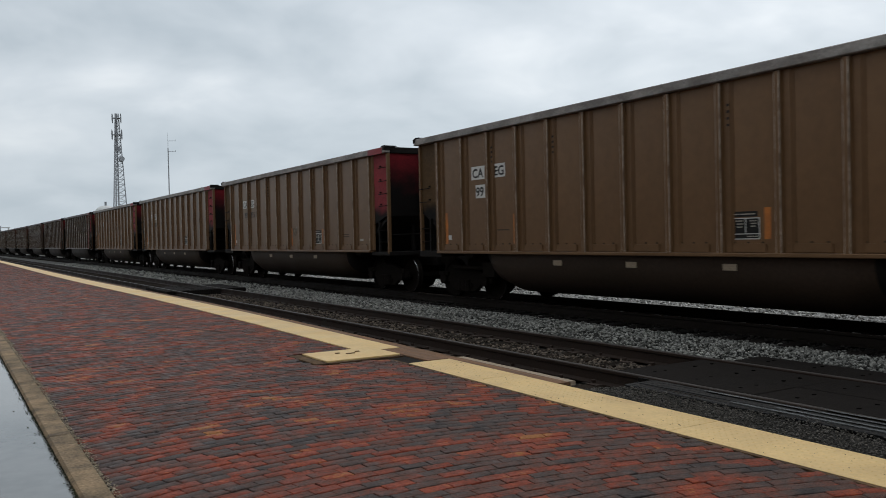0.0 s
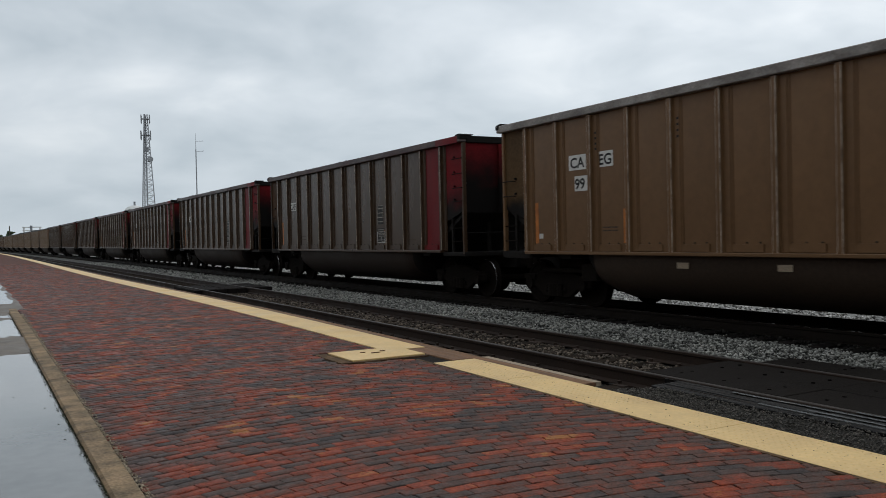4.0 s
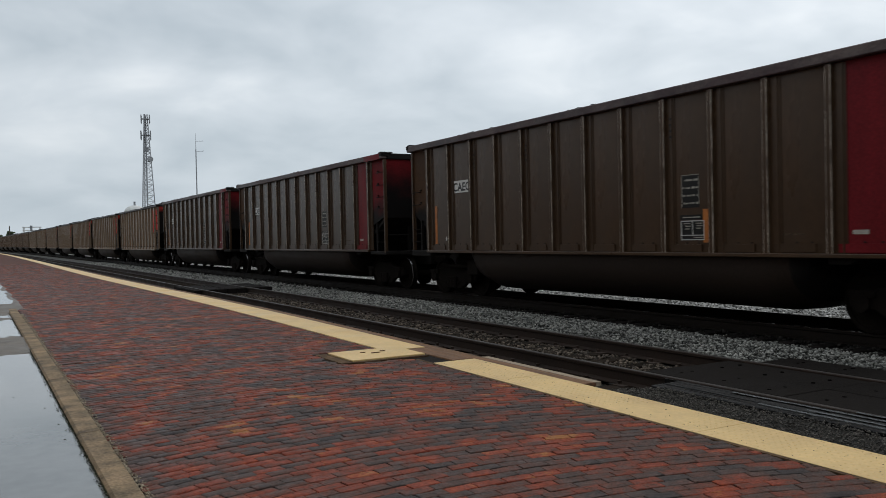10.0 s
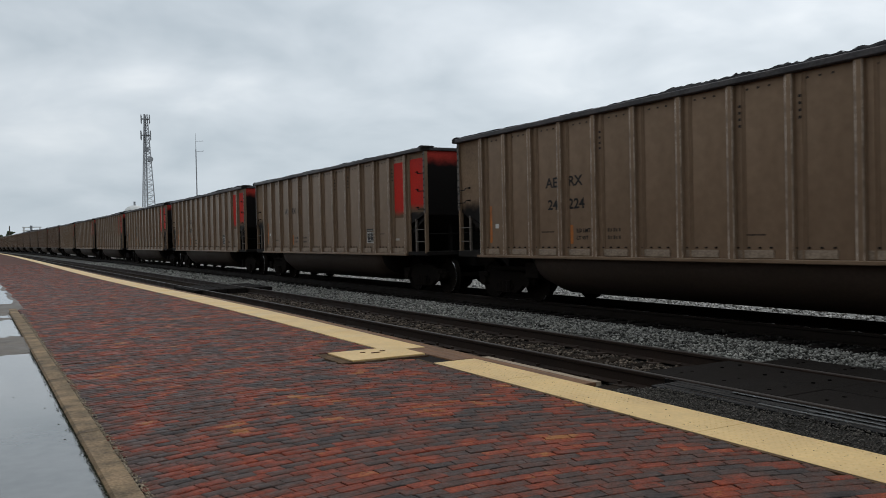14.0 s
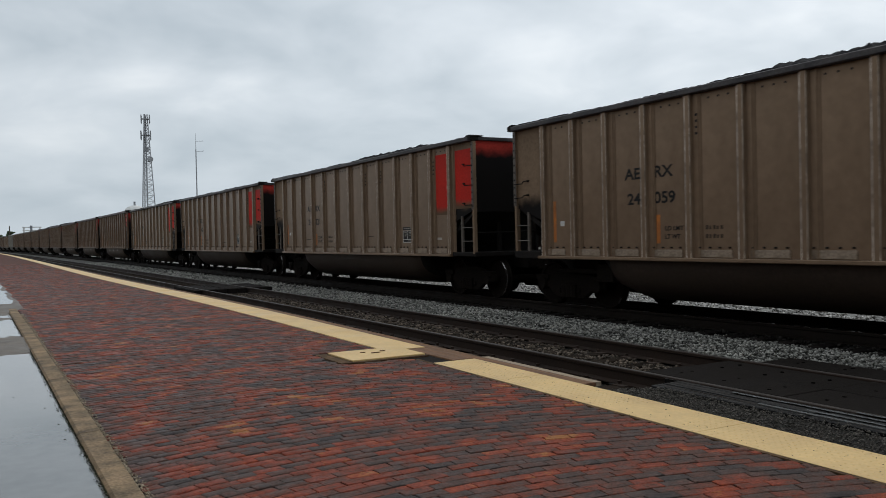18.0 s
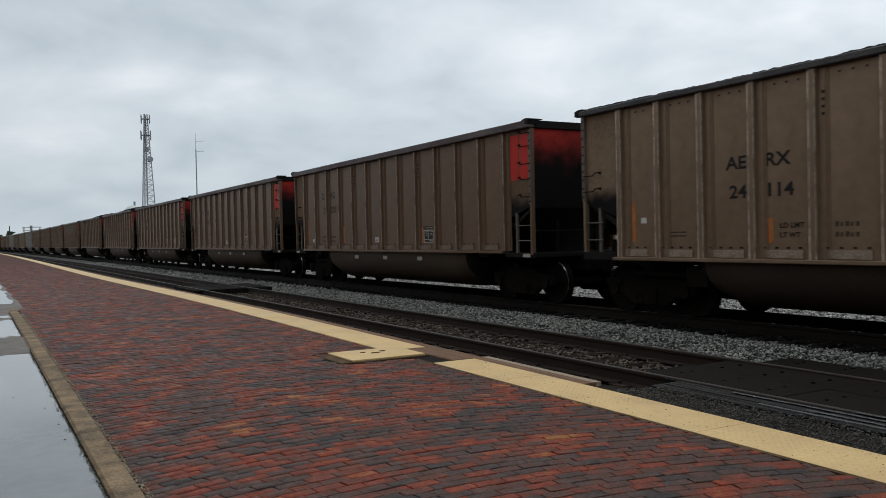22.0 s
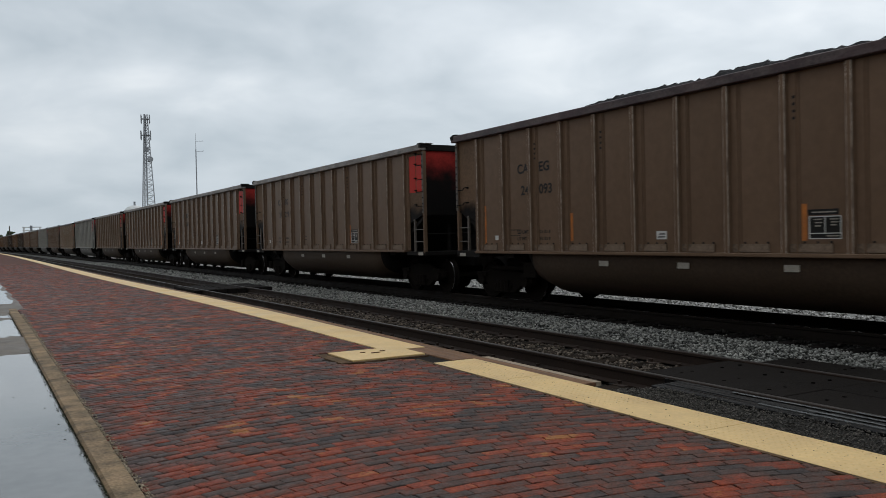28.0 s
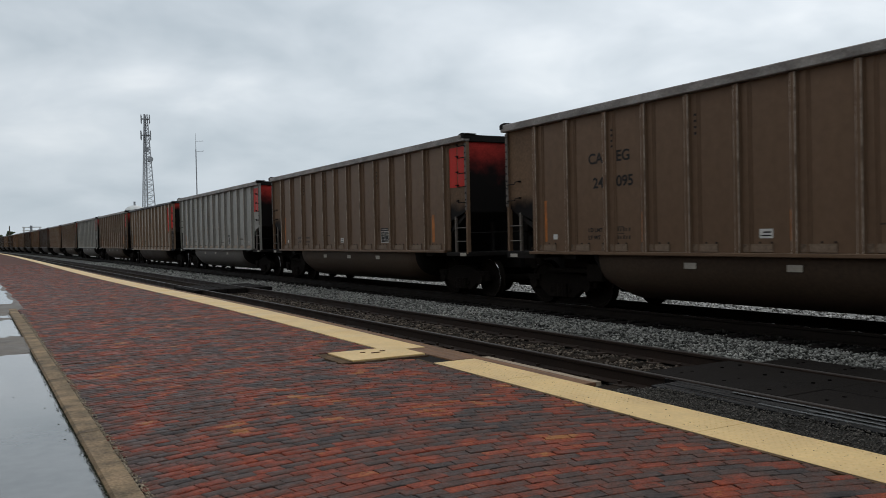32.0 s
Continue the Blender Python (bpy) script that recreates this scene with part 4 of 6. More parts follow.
def wheelset_mesh():
    s = Shape()
    s.rod((-0.95, 0, 0), (0.95, 0, 0), 0.075, 10)
    seg = 28
    prof = [(0.70, 0.08), (0.70, 0.40), (0.68, 0.41), (0.68, 0.485), (0.705, 0.485), (0.715, 0.457), (0.802, 0.453), (0.82, 0.449), (0.82, 0.40), (0.79, 0.38), (0.78, 0.12), (0.84, 0.11), (0.84, 0.0)]
    tread = []
    for sgn in (-1, 1):
        n0 = len(s.v)
        for x, r in prof:
            s.v += [(sgn * x, r * math.cos(2 * math.pi * i / seg), r * math.sin(2 * math.pi * i / seg)) for i in range(seg)]
        for k in range(len(prof) - 1):
            for i in range(seg):
                j = (i + 1) % seg
                if k == 6:
                    tread.append(len(s.f))
                s.f.append((n0 + k * seg + i, n0 + k * seg + j, n0 + (k + 1) * seg + j, n0 + (k + 1) * seg + i))
        # lightening holes and a bearing cap bolt pattern give the turning away
        for a in (0, 2.094, 4.189):
            s.rod((sgn * 0.84, 0.055 * math.cos(a), 0.055 * math.sin(a)), (sgn * 0.87, 0.055 * math.cos(a), 0.055 * math.sin(a)), 0.018, 6)
        s.rod((sgn * 0.84, 0, 0), (sgn * 1.02, 0, 0), 0.10, 12)
    me = bpy.data.meshes.new("wheelset")
    me.from_pydata(s.v, [], s.f)
    me.materials.append(MAT["truck"])
    me.materials.append(MAT["tread"])
    for i in tread:
        me.polygons[i].material_index = 1
    bm = bmesh.new()
    bm.from_mesh(me)
    bmesh.ops.recalc_face_normals(bm, faces=bm.faces)
    bm.to_mesh(me)
    bm.free()
    return me


def scalloped(coil):
    s = Shape().prism([(y, w) for y, w in coil] + [(y, -w) for y, w in reversed(coil)], 0.20, 0.46, "z")
    s.v = [(x, y, z) for y, x, z in s.v]
    return s.mesh("spring_pack", MAT["truck"])


def truck(car, y):
    """A two-axle truck: bolster, two side frames, springs and two turning wheelsets."""
    bol = share("bolster", lambda: Shape().box(-1.05, 1.05, -0.17, 0.17, 0.44, 0.72).box(-0.3, 0.3, -0.3, 0.3, 0.66, 0.80).rod((-1.1, -0.3, 0.33), (1.1, -0.3, 0.33), 0.05).rod((-1.1, 0.3, 0.33), (1.1, 0.3, 0.33), 0.05).mesh("truck", MAT["truck"], 0.015))
    t = part("truck", bol, None, car, "grimy cast steel truck", at=pose(0, y, RAISED))
    prof = [(-1.12, 0.56), (-1.12, 0.40), (-0.72, 0.36), (-0.42, 0.17), (0.42, 0.17), (0.72, 0.36), (1.12, 0.40), (1.12, 0.56), (0.70, 0.66), (0.36, 0.76), (-0.36, 0.76), (-0.70, 0.66)]
    fr = share("side_frame", lambda: Shape().prism(prof, -0.06, 0.06, "x").mesh("side_frame", MAT["truck"], 0.02))
    coil = [(-0.23 + 0.46 * k / 12, 0.065 * (0.55 + 0.45 * abs(math.sin(math.pi * k / 4)))) for k in range(13)]
    sp = share("springs", lambda: scalloped(coil))
    cap = share("bearing", lambda: Shape().rod((-0.09, 0, 0), (0.09, 0, 0), 0.13, 12).box(-0.07, 0.07, -0.2, 0.2, 0.08, 0.18).mesh("bearing_box", MAT["truck"]))
    ws = share("wheelset", wheelset_mesh)
    for x in (-1.0, 1.0):
        part("side_frame", fr, None, t, at=pose(x, 0, 0))
        part("spring_pack", sp, None, t, at=pose(x * 1.07, 0, 0))
        for dy in (-0.89, 0.89):
            part("bearing_box", cap, None, t, at=pose(x * 1.04, dy, 0.457))
    for dy in (-0.89, 0.89):
        part("wheelset", ws, None, t, "wheels with bright polished treads", at=pose(0, dy, 0.457))
    return t


def tub_mesh():
    s = Shape()
    pts = []
    for i in range(17):
        a = math.pi * i / 16
        c, q = math.cos(a), math.sin(a)
        pts.append((-1.50 * math.copysign(abs(c) ** 0.55, c), 1.16 - 0.88 * abs(q) ** 0.8))
    n = len(pts)
    ys = [-4.72, -4.45, -3.95, 3.75, 4.25, 4.52]
    k = [0.40, 0.82, 1.0, 1.0, 0.82, 0.40]
    for y, g in zip(ys, k):
        s.v += [(x * (0.85 + 0.15 * g), y, 1.16 - (1.16 - z) * g) for x, z in pts]
    for j in range(len(ys) - 1):
        s.f += [(j * n + i, j * n + i + 1, (j + 1) * n + i + 1, (j + 1) * n + i) for i in range(n - 1)]
    s.f += [tuple(range(n)), tuple(range(len(s.v) - n, len(s.v)))]
    return s


def coal_mesh(seed, peak, y0, y1):
    """A heap of lump coal, piled above the top rails between y0 and y1."""
    nx, ny = 25, 170
    rows = []
    for j in range(ny):
        y = -7.1 + 14.2 * j / (ny - 1)
        e = min(1.0, max(0.0, (y - y0) / 2.4)) * min(1.0, max(0.0, (y1 - y) / 2.4))
        e = e * e * (3 - 2 * e)
        row = []
        for i in range(nx):
            x = -1.46 + 2.92 * i / (nx - 1)
            h = 3.66 + (0.08 + peak * e) * (1 - abs(x / 1.5) ** 1.7) + 0.10 * e
            h += 0.08 * noise2(x, y, 1.6, seed) + 0.06 * noise2(x, y, 6.5, seed + 3) + 0.045 * noise2(x, y, 14.0, seed + 5)
            row.append((x, y, h))
        rows.append(row)
    return strip_mesh("coal_load", MAT["coal"], rows, nx)


def spill_mesh(seed, cover):
    """Fine coal lying along the near top rail in an uneven ridge."""
    ny = 620
    rows = []
    for j in range(ny):
        y = -7.2 + 14.3 * j / (ny - 1)
        h = 0.04 * (noise2(y, seed, 0.45, seed) + cover) + 0.016 * noise2(y, 2.0, 3.5, seed) + 0.02 * noise2(y, 5.0, 13.0, seed) + 0.012 * noise2(y, 4.0, 23.0, seed)
        h = max(-0.03, min(0.075, h))
        rows.append([(-1.60 + 0.02 * noise2(y, 7.0, 6.0, seed), y, -0.04), (-1.57, y, h * 0.8), (-1.51, y, h + 0.01 * noise2(y, 8.0, 9.0, seed)), (-1.45, y, -0.04)])
    return strip_mesh("coal_spill", MAT["coal"], rows, 4)


def bolts(s, pts, r=0.014, x=None):
    for y, z in pts:
        s.box((SIDE if x is None else x) - 0.012, SIDE, y - r, y + r, z - r, z + r)
    return s


def angle_bolts():
    s = Shape()
    for k in range(10):
        s.rod((-0.026, 0, 2.24 + 0.158 * k), (-0.010, 0, 2.24 + 0.158 * k), 0.020, 6)
    return s.mesh("bolts", MAT["letter"])


def gondola(style, fine):
    st = STYLE[style]
    paint, red = STEEL[st["paint"]], MAT[st["red"]]
    rivets = style in ("tan", "grey", "pale")
    low = 0.09 if style == "tan" else 0.0      # the taupe cars reach lower
    car = thing("coal_gondola", "%s steel coal gondola, heaped with coal, on rails" % st["word"], "freight car", group="cars of the coal train")

    # side panels between the posts
    def panel_mesh(face):
        s = Shape().box(SIDE, SIDE + 0.03, -0.5215, 0.5215, 1.20 - low, 3.78)
        k1 = len(s.f)
        s.box(SIDE - 0.022, SIDE, -0.27, 0.42, 1.215 - low, 1.335 - low)
        k2 = len(s.f)
        if rivets:
            bolts(s, [(-0.22 + 0.2 * i, 1.37 - low) for i in range(4)], 0.013, SIDE - 0.022) if style == "tan" else bolts(s, [(-0.24 + 0.21 * i, 1.355) for i in range(4)], 0.014)
            bolts(s, [(-0.22 + 0.2 * i, 3.66) for i in range(4)] if style == "tan" else [], 0.014)
        else:
            bolts(s, [(-0.2 + 0.25 * i, 1.355) for i in range(3)], 0.012)
        me = s.mesh("side_panel", [face, MAT["ledge"] if style in ("tan", "pale") else MAT["ledge_dull"] if style == "grey" else face, MAT["letter"]])
        for p in me.polygons:
            p.material_index = 2 if p.index >= k2 else 1 if p.index >= k1 else 0
        return me
    mid = share(("panel", style), lambda: panel_mesh(paint))
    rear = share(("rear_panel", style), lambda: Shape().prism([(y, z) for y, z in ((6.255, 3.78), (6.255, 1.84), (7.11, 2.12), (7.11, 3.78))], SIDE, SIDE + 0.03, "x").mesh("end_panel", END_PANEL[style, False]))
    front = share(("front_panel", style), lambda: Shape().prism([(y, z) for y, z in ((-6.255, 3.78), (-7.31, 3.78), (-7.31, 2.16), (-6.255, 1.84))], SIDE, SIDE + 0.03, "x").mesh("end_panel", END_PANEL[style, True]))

    def post_mesh():
        """One pressed profile: hat section, flange and welt; worn metal with a painted highlight on its arrises."""
        h = 0.06 if style in ("tan", "pale") else 0.045
        o = SIDE - 0.085
        prof = [(0.09, SIDE), (0.09, SIDE - 0.014), (h + 0.012, SIDE - 0.014), (h, o + 0.008), (h - (0.026 if style == "tan" else 0.013), o), (-h + 0.009, o), (-h, o + 0.008), (-h - 0.012, SIDE - 0.014),
                (-0.165, SIDE - 0.014), (-0.168, SIDE - 0.030), (-0.192, SIDE - 0.030), (-0.195, SIDE - 0.014), (-0.23, SIDE - 0.014), (-0.23, SIDE)]
        zs = (1.20 - low, 1.70, 2.30, 3.20, 3.77)
        n = len(prof)
        v = [(x, y, z) for z in zs for y, x in prof]
        f, worn = [], []
        for j in range(len(zs) - 1):
            for i in range(n):
                k = (i + 1) % n
                # both arrises get the pale edge: wear plus painted highlight
                if i in (3, 5):
                    worn.append(len(f))
                f.append((j * n + i, j * n + k, (j + 1) * n + k, (j + 1) * n + i))
        f += [tuple(range(n)), tuple(range((len(zs) - 1) * n, len(zs) * n))]
        me = Shape().add(v, f).mesh("side_post", [paint, MAT["worn_bright_edge"]])
        for i in worn:
            me.polygons[i].material_index = 1
        return me
    post = share(("post", style), post_mesh)
    holes = share("post_holes", lambda: Shape().box(SIDE - 0.040, SIDE - 0.03, -0.18, -0.14, 3.10, 3.14).box(SIDE - 0.040, SIDE - 0.03, -0.18, -0.14, 3.20, 3.24).box(SIDE - 0.040, SIDE - 0.03, -0.18, -0.14, 3.30, 3.34).box(SIDE - 0.040, SIDE - 0.03, -0.18, -0.14, 3.40, 3.44).mesh("post_holes", MAT["letter"]))
    if fine:
        part("end_panel", rear, None, car)
        for k in range(12):
            two = style == "dark" and k == 11
            me = mid if not two else share("red_panel", lambda: panel_mesh(red))
            part("side_panel", me, None, car, "panel painted red" if two else "", at=pose(0, POSTS[k] - 0.5215, 0))
        part("end_panel", front, None, car, "end panel painted red" if style in ("old", "dark") else "")
        for k, y in enumerate(POSTS if style != "tan" else [HALF - c for c in TAUPE_POSTS]):
            part("side_post", post, None, car, at=pose(0, y, 0))
            if k in ((2, 4, 8) if style != "tan" else (4, 7, 8, 11)):
                part("post_holes", holes, None, car, "row of dark slots", at=pose(0, y, 0))
    else:
        def joined():
            """The whole pressed side in one folded profile."""
            out = [(-6.26, SIDE)]
            for y in sorted(POSTS):
                out += [(y - 0.2, SIDE), (y - 0.2, SIDE - 0.02), (y - 0.05, SIDE - 0.02), (y - 0.05, SIDE - 0.085), (y + 0.05, SIDE - 0.085), (y + 0.06, SIDE)]
            s = Shape().prism([(u, v) for u, v in out if abs(u) <= 6.26] + [(6.26, SIDE), (6.26, SIDE + 0.03), (-6.26, SIDE + 0.03)], 1.20, 3.77, "z")
            s.v = [(x, y, z) for y, x, z in s.v]
            return s.mesh("side_wall", paint)
        part("end_panel", rear, None, car)
        part("end_panel", front, None, car)
        part("side_wall", share(("side_wall", style), joined), None, car)

    def far_side():
        s = Shape().box(1.49, 1.52, -6.26, 6.26, 1.20, 3.78)
        s.prism([(6.255, 3.78), (6.255, 1.84), (7.11, 2.12), (7.11, 3.78)], 1.49, 1.52, "x").prism([(-6.255, 3.78), (-7.31, 3.78), (-7.31, 2.16), (-6.255, 1.84)], 1.49, 1.52, "x")
        for y in POSTS:
            s.box(1.52, 1.60, y - 0.05, y + 0.05, 1.2, 3.77)
        return s.mesh("far_side_wall", paint)
    part("far_side_wall", share(("far_side", style), far_side), None, car)

    # top rails, sills, tub
    top, foot = (3.855, 3.755) if style == "tan" else (3.932, 3.778)
    rail = lambda mat: Shape().box(-1.655, -1.47, -7.37, 7.23, foot, top).mesh("top_rail", mat, 0.014)
    part("top_rail", share(("chord", style), lambda: rail(CHORD[style])), None, car, "worn pale-edged top rail" if CHORD[style] is PALE_RAIL else "grimy dark top rail")
    share(("dark_chord", style), lambda: rail(PURPLE_RAIL))
    part("top_rail", share(("far_chord", style), lambda: Shape().box(1.47, 1.655, -7.37, 7.23, foot, top).mesh("top_rail", CHORD[style], 0.014)), None, car)
    ec = share(("end_chord", style), lambda: Shape().box(-1.47, 1.47, 7.13, 7.27, 3.77, top - 0.004).mesh("end_rail", MAT["black"] if style != "tan" else DARK_RAIL, 0.012))
    part("end_rail", ec, None, car, at=pose(0, -0.03, 0))
    part("end_rail", ec, None, car, at=pose(0, -0.11, 0, 0, 0, 180))
    # black corner bracket, slotted, with a rounded lip over the rail's end
    def cap():
        s = Shape().box(-1.664, -1.43, -0.07, 0.05, top - 0.09, top + 0.004)
        arch = [(0.16 * math.cos(a) - 0.08, 0.040 * math.sin(a)) for a in np.linspace(0, math.pi, 9)]
        return s.prism([(u, top + 0.003 + w) for u, w in arch], -1.63, -1.30, "x").mesh("corner_bracket", MAT["black"], 0.006)
    cb = share(("corner_cap", style), cap)
    part("corner_bracket", cb, None, car, "black corner bracket", at=pose(0, 7.20, 0))
    part("corner_bracket", share(("front_cap", style), lambda: mirrored(cb)), None, car, "black corner bracket", at=pose(0, -7.345, 0))
    if style in ("old", "dark"):
        L = 0.85 if style == "old" else 1.05
        part("painted_rail_end", share(("rail_end", style), lambda: Shape().box(-1.660, -1.652, -7.24, -7.24 + L, 3.768, top - 0.012).mesh("painted_rail_end", red)), None, car, "red end of the top rail")
    sill = share(("sill", style), lambda: Shape().box(-1.625, -1.40, -6.28, 6.28, 1.14 - low, 1.20 - low).mesh("side_sill", paint, 0.01))
    part("side_sill", sill, None, car)
    part("side_sill", sill, None, car, at=pose(0, 0, 0, 0, 0, 180))
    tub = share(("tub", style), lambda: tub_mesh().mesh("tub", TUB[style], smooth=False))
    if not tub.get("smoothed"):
        # faces near both ends of the belly take the black steel
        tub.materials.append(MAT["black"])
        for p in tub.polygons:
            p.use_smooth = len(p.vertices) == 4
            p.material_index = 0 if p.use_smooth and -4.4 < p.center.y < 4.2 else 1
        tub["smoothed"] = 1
    part("tub", tub, None, car, "rounded belly of the car, darker than its sides, black at both ends")
    part("center_sill", share("center_sill", lambda: Shape().box(-0.22, 0.22, -7.55, 7.55, 0.76, 1.10).mesh("center_sill", MAT["black"], 0.01)), None, car)

    # ends: sloped sheets, upper end sheets, platforms, corner posts, ladders
    for sgn in (1, -1):
        shift = -0.09 if sgn > 0 else -0.11
        turn = pose(0, shift, 0, 0, 0, 0 if sgn > 0 else 180)
        part("slope_sheet", share("slope_sheet", lambda: Shape().prism([(7.19, 2.16), (7.19, 2.10), (5.30, 1.05), (5.0, 1.05), (5.0, 1.12)], -1.48, 1.48, "x").mesh("slope_sheet", MAT["black"])), None, car, at=turn)
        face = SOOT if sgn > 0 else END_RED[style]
        part("end_sheet", share(("end_sheet", face.name), lambda: Shape().box(-1.49, 1.49, 7.15, 7.20, 2.12, 3.78).mesh("end_sheet", face)), None, car, "sooty end sheet" if sgn > 0 else "end sheet with red paint darkening to black downwards", at=turn)
        if fine:
            one = style in ("tan", "grey", "pale")
            rib = END_PANEL["grey", False] if style == "grey" and sgn < 0 else face
            for x in ((0.05,) if one else (-0.5, 0.5)):
                part("end_rib", share(("end_rib", rib.name), lambda: Shape().box(-0.05, 0.05, 7.20, 7.26, 2.12, 3.76).mesh("end_rib", rib)), None, car, at=turn @ pose(-x if sgn < 0 else x, 0, 0))
        part("end_platform", share("end_platform", lambda: Shape().box(-1.56, 1.56, 6.20, 7.26, 1.06, 1.16).box(-1.58, -1.50, 6.22, 7.26, 1.05, 1.20).mesh("end_platform", MAT["black"], 0.01)), None, car, at=turn)
        for x in (-1, 1):
            part("corner_post", share(("corner", style), lambda: Shape().box(-0.04, 0.045, -0.035, 0.035, 1.12, 3.77).box(-0.045, -0.04, -0.012, 0.012, 1.12, 3.77).mesh("corner_post", paint, 0.008)), None, car, at=pose(x * 1.525, sgn * 7.205 + shift, 0, 0, 0, 0 if x < 0 else 180))
            if rivets and x < 0:
                ang = part("bolted_angle", share("bolted_angle", lambda: Shape().box(-0.012, 0, -0.045, 0.045, 2.16, 3.74).mesh("bolted_angle", MAT["angle"], 0.003)), None, car, "pale angle with dark bolts", at=pose(-1.57, sgn * 7.205 + shift, 0))
                tagged(part("bolts", share("angle_bolts", lambda: angle_bolts()), None, ang), kind="stuff")
            part("step_post", share(("step_post", x, rivets), lambda: Shape().box(-0.025, 0.025, -0.03, 0.03, 1.14, 2.02).mesh("step_post", MAT["angle" if x < 0 and rivets else "black"])), None, car, "dull grey ladder stile" if x < 0 and rivets else "", at=pose(x * 1.50, sgn * 6.72, 0))
            part("brace", share("brace", lambda: Shape().box(-0.04, 0.04, -0.04, 0.04, 1.14, 1.98).mesh("brace", MAT["black"])), None, car, at=pose(x * 0.55, sgn * 6.85, 0))
        part("end_rail_bar", share("end_rail_bar", lambda: Shape().rod((-1.5, 7.1, 1.62), (1.5, 7.1, 1.62), 0.016).mesh("end_rail_bar", MAT["black"])), None, car, at=turn)
        cp = share("coupler", lambda: Shape().box(-0.09, 0.09, 7.45, 7.95, 0.80, 0.98).box(-0.17, 0.15, 7.86, 8.09, 0.72, 1.06).box(0.05, 0.20, 7.95, 8.15, 0.74, 1.04).mesh("coupler", MAT["truck"], 0.02))
        part("coupler", cp, None, car, at=pose(0, 0, 0, 0, 0, 0 if sgn > 0 else 180))
        hose = share("air_hose", lambda: Shape().path([(-0.35, 7.45, 0.85), (-0.40, 7.68, 0.80), (-0.34, 7.82, 0.55), (-0.2, 7.96, 0.36), (-0.06, 8.06, 0.30), (0.0, 8.09, 0.30)], 0.022, 6).mesh("air_hose", MAT["rubber_wet"]))
        h = part("air_hose", hose, None, car, at=pose(0, 0, 0, 0, 0, 0 if sgn > 0 else 180))
        part("hose_fitting", share("hose_fitting", lambda: Shape().box(-0.41, -0.34, 7.60, 7.67, 0.80, 0.87).mesh("hose_fitting", MAT["galv"], 0.01)), None, h, "pale metal hose fitting")
        # grab irons beside the corner
        bright = style in ("old", "dark")
        for z in GRABS[style][sgn < 0]:
            def iron():
                s = Shape().path([(-1.545, 7.20, 0), (-1.60, 7.19, 0), (-1.60, 6.90, 0.0), (-1.60, 6.86, 0.045 if not bright else 0.0), (-1.60, 6.78, 0.05 if not bright else 0.0), (-1.54, 6.78, 0.05 if not bright else 0.0)], 0.011, 5)
                return s.box(-1.56, -1.50, 6.76, 6.80, 0.03, 0.07).mesh("grab_iron", MAT["black"])
            g = share(("iron", bright), iron)
            part("grab_iron", g if sgn > 0 else share(("iron_front", bright), lambda: mirrored(g)), None, car, at=pose(0, shift, z))
        if fine and style in ("grey", "pale"):
            part("step_plate", share(("step_plate", rivets), lambda: Shape().box(-0.006, 0, -0.13, 0.13, 0, 0.075).mesh("step_plate", MAT["cream" if rivets else "angle"])), None, car, "pale reflective plate", at=pose(-1.585, (6.98 if sgn > 0 else -7.05) + shift, 1.07))
        for z in (1.42, 1.74):
            part("ladder_rung", share(("ladder_rung", rivets), lambda: Shape().rod((-1.545, 6.70, 0), (-1.545, 7.20, 0), 0.012, 5).mesh("ladder_rung", MAT["angle" if rivets else "truck"])), None, car, at=pose(0, shift if sgn > 0 else -13.90 + shift, z))
        truck(car, 5.95 if sgn > 0 else -6.22)
    # hand brake on the trailing end
    part("brake_wheel", share("brake_wheel", lambda: Shape().rod((-0.9, 7.0, 1.75), (-0.9, 7.12, 1.75), 0.24, 16).rod((-0.9, 6.9, 1.2), (-0.9, 6.9, 1.8), 0.03).box(-1.05, -0.75, 6.75, 6.95, 1.16, 1.42).mesh("brake_wheel", MAT["truck"])), None, car)
    part("brake_valve", share("brake_valve", lambda: Shape().box(-1.35, -1.05, 4.3, 4.75, 0.62, 0.95).rod((-1.2, 4.0, 0.8), (-1.2, 6.2, 0.8), 0.05).rod((-0.8, 5.2, 0.9), (-0.8, 6.0, 0.9), 0.14, 10).mesh("brake_valve", MAT["truck"], 0.01)), None, car)

    # red paint on the leading end
    if style == "tan":
        plate_on(car, "red_block", 13.68, 14.50, 2.20, 3.60, FADED_RED, "bright red painted block, fading at its foot")
        plate_on(car, "red_block", 12.70, 13.36, 2.08, 3.58, FADED_RED, "bright red painted block, fading at its foot")
    if style in ("grey", "pale"):
        plate_on(car, "red_block", 13.72, 14.08, 2.72, 3.68, red, "bright red painted block")
        plate_on(car, "red_block", 14.12, 14.50, 2.72, 3.68, red, "bright red painted block")
    return car


def mirrored(me):
    m = me.copy()
    for v in m.vertices:
        v.co.y = -v.co.y
    m.flip_normals()
    return m


FADED_RED = faded_down("red_paint_fading_out", (0.47, 0.024, 0.015), (0.118, 0.077, 0.047), 0.03, 0.24, 0.05)
# belly tones, darker than the side paint of each style
TUB = {k: material("dark_belly_" + k, c, 0.6, scales=(0.8, 20.0), vary=0.3, streak=(1, 0.4, 1), bump=0.1, bump_scale=8, spec=0.2) for k, c in
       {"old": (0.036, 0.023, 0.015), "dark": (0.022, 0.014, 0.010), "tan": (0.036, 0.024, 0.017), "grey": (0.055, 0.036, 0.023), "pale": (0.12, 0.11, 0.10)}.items()}
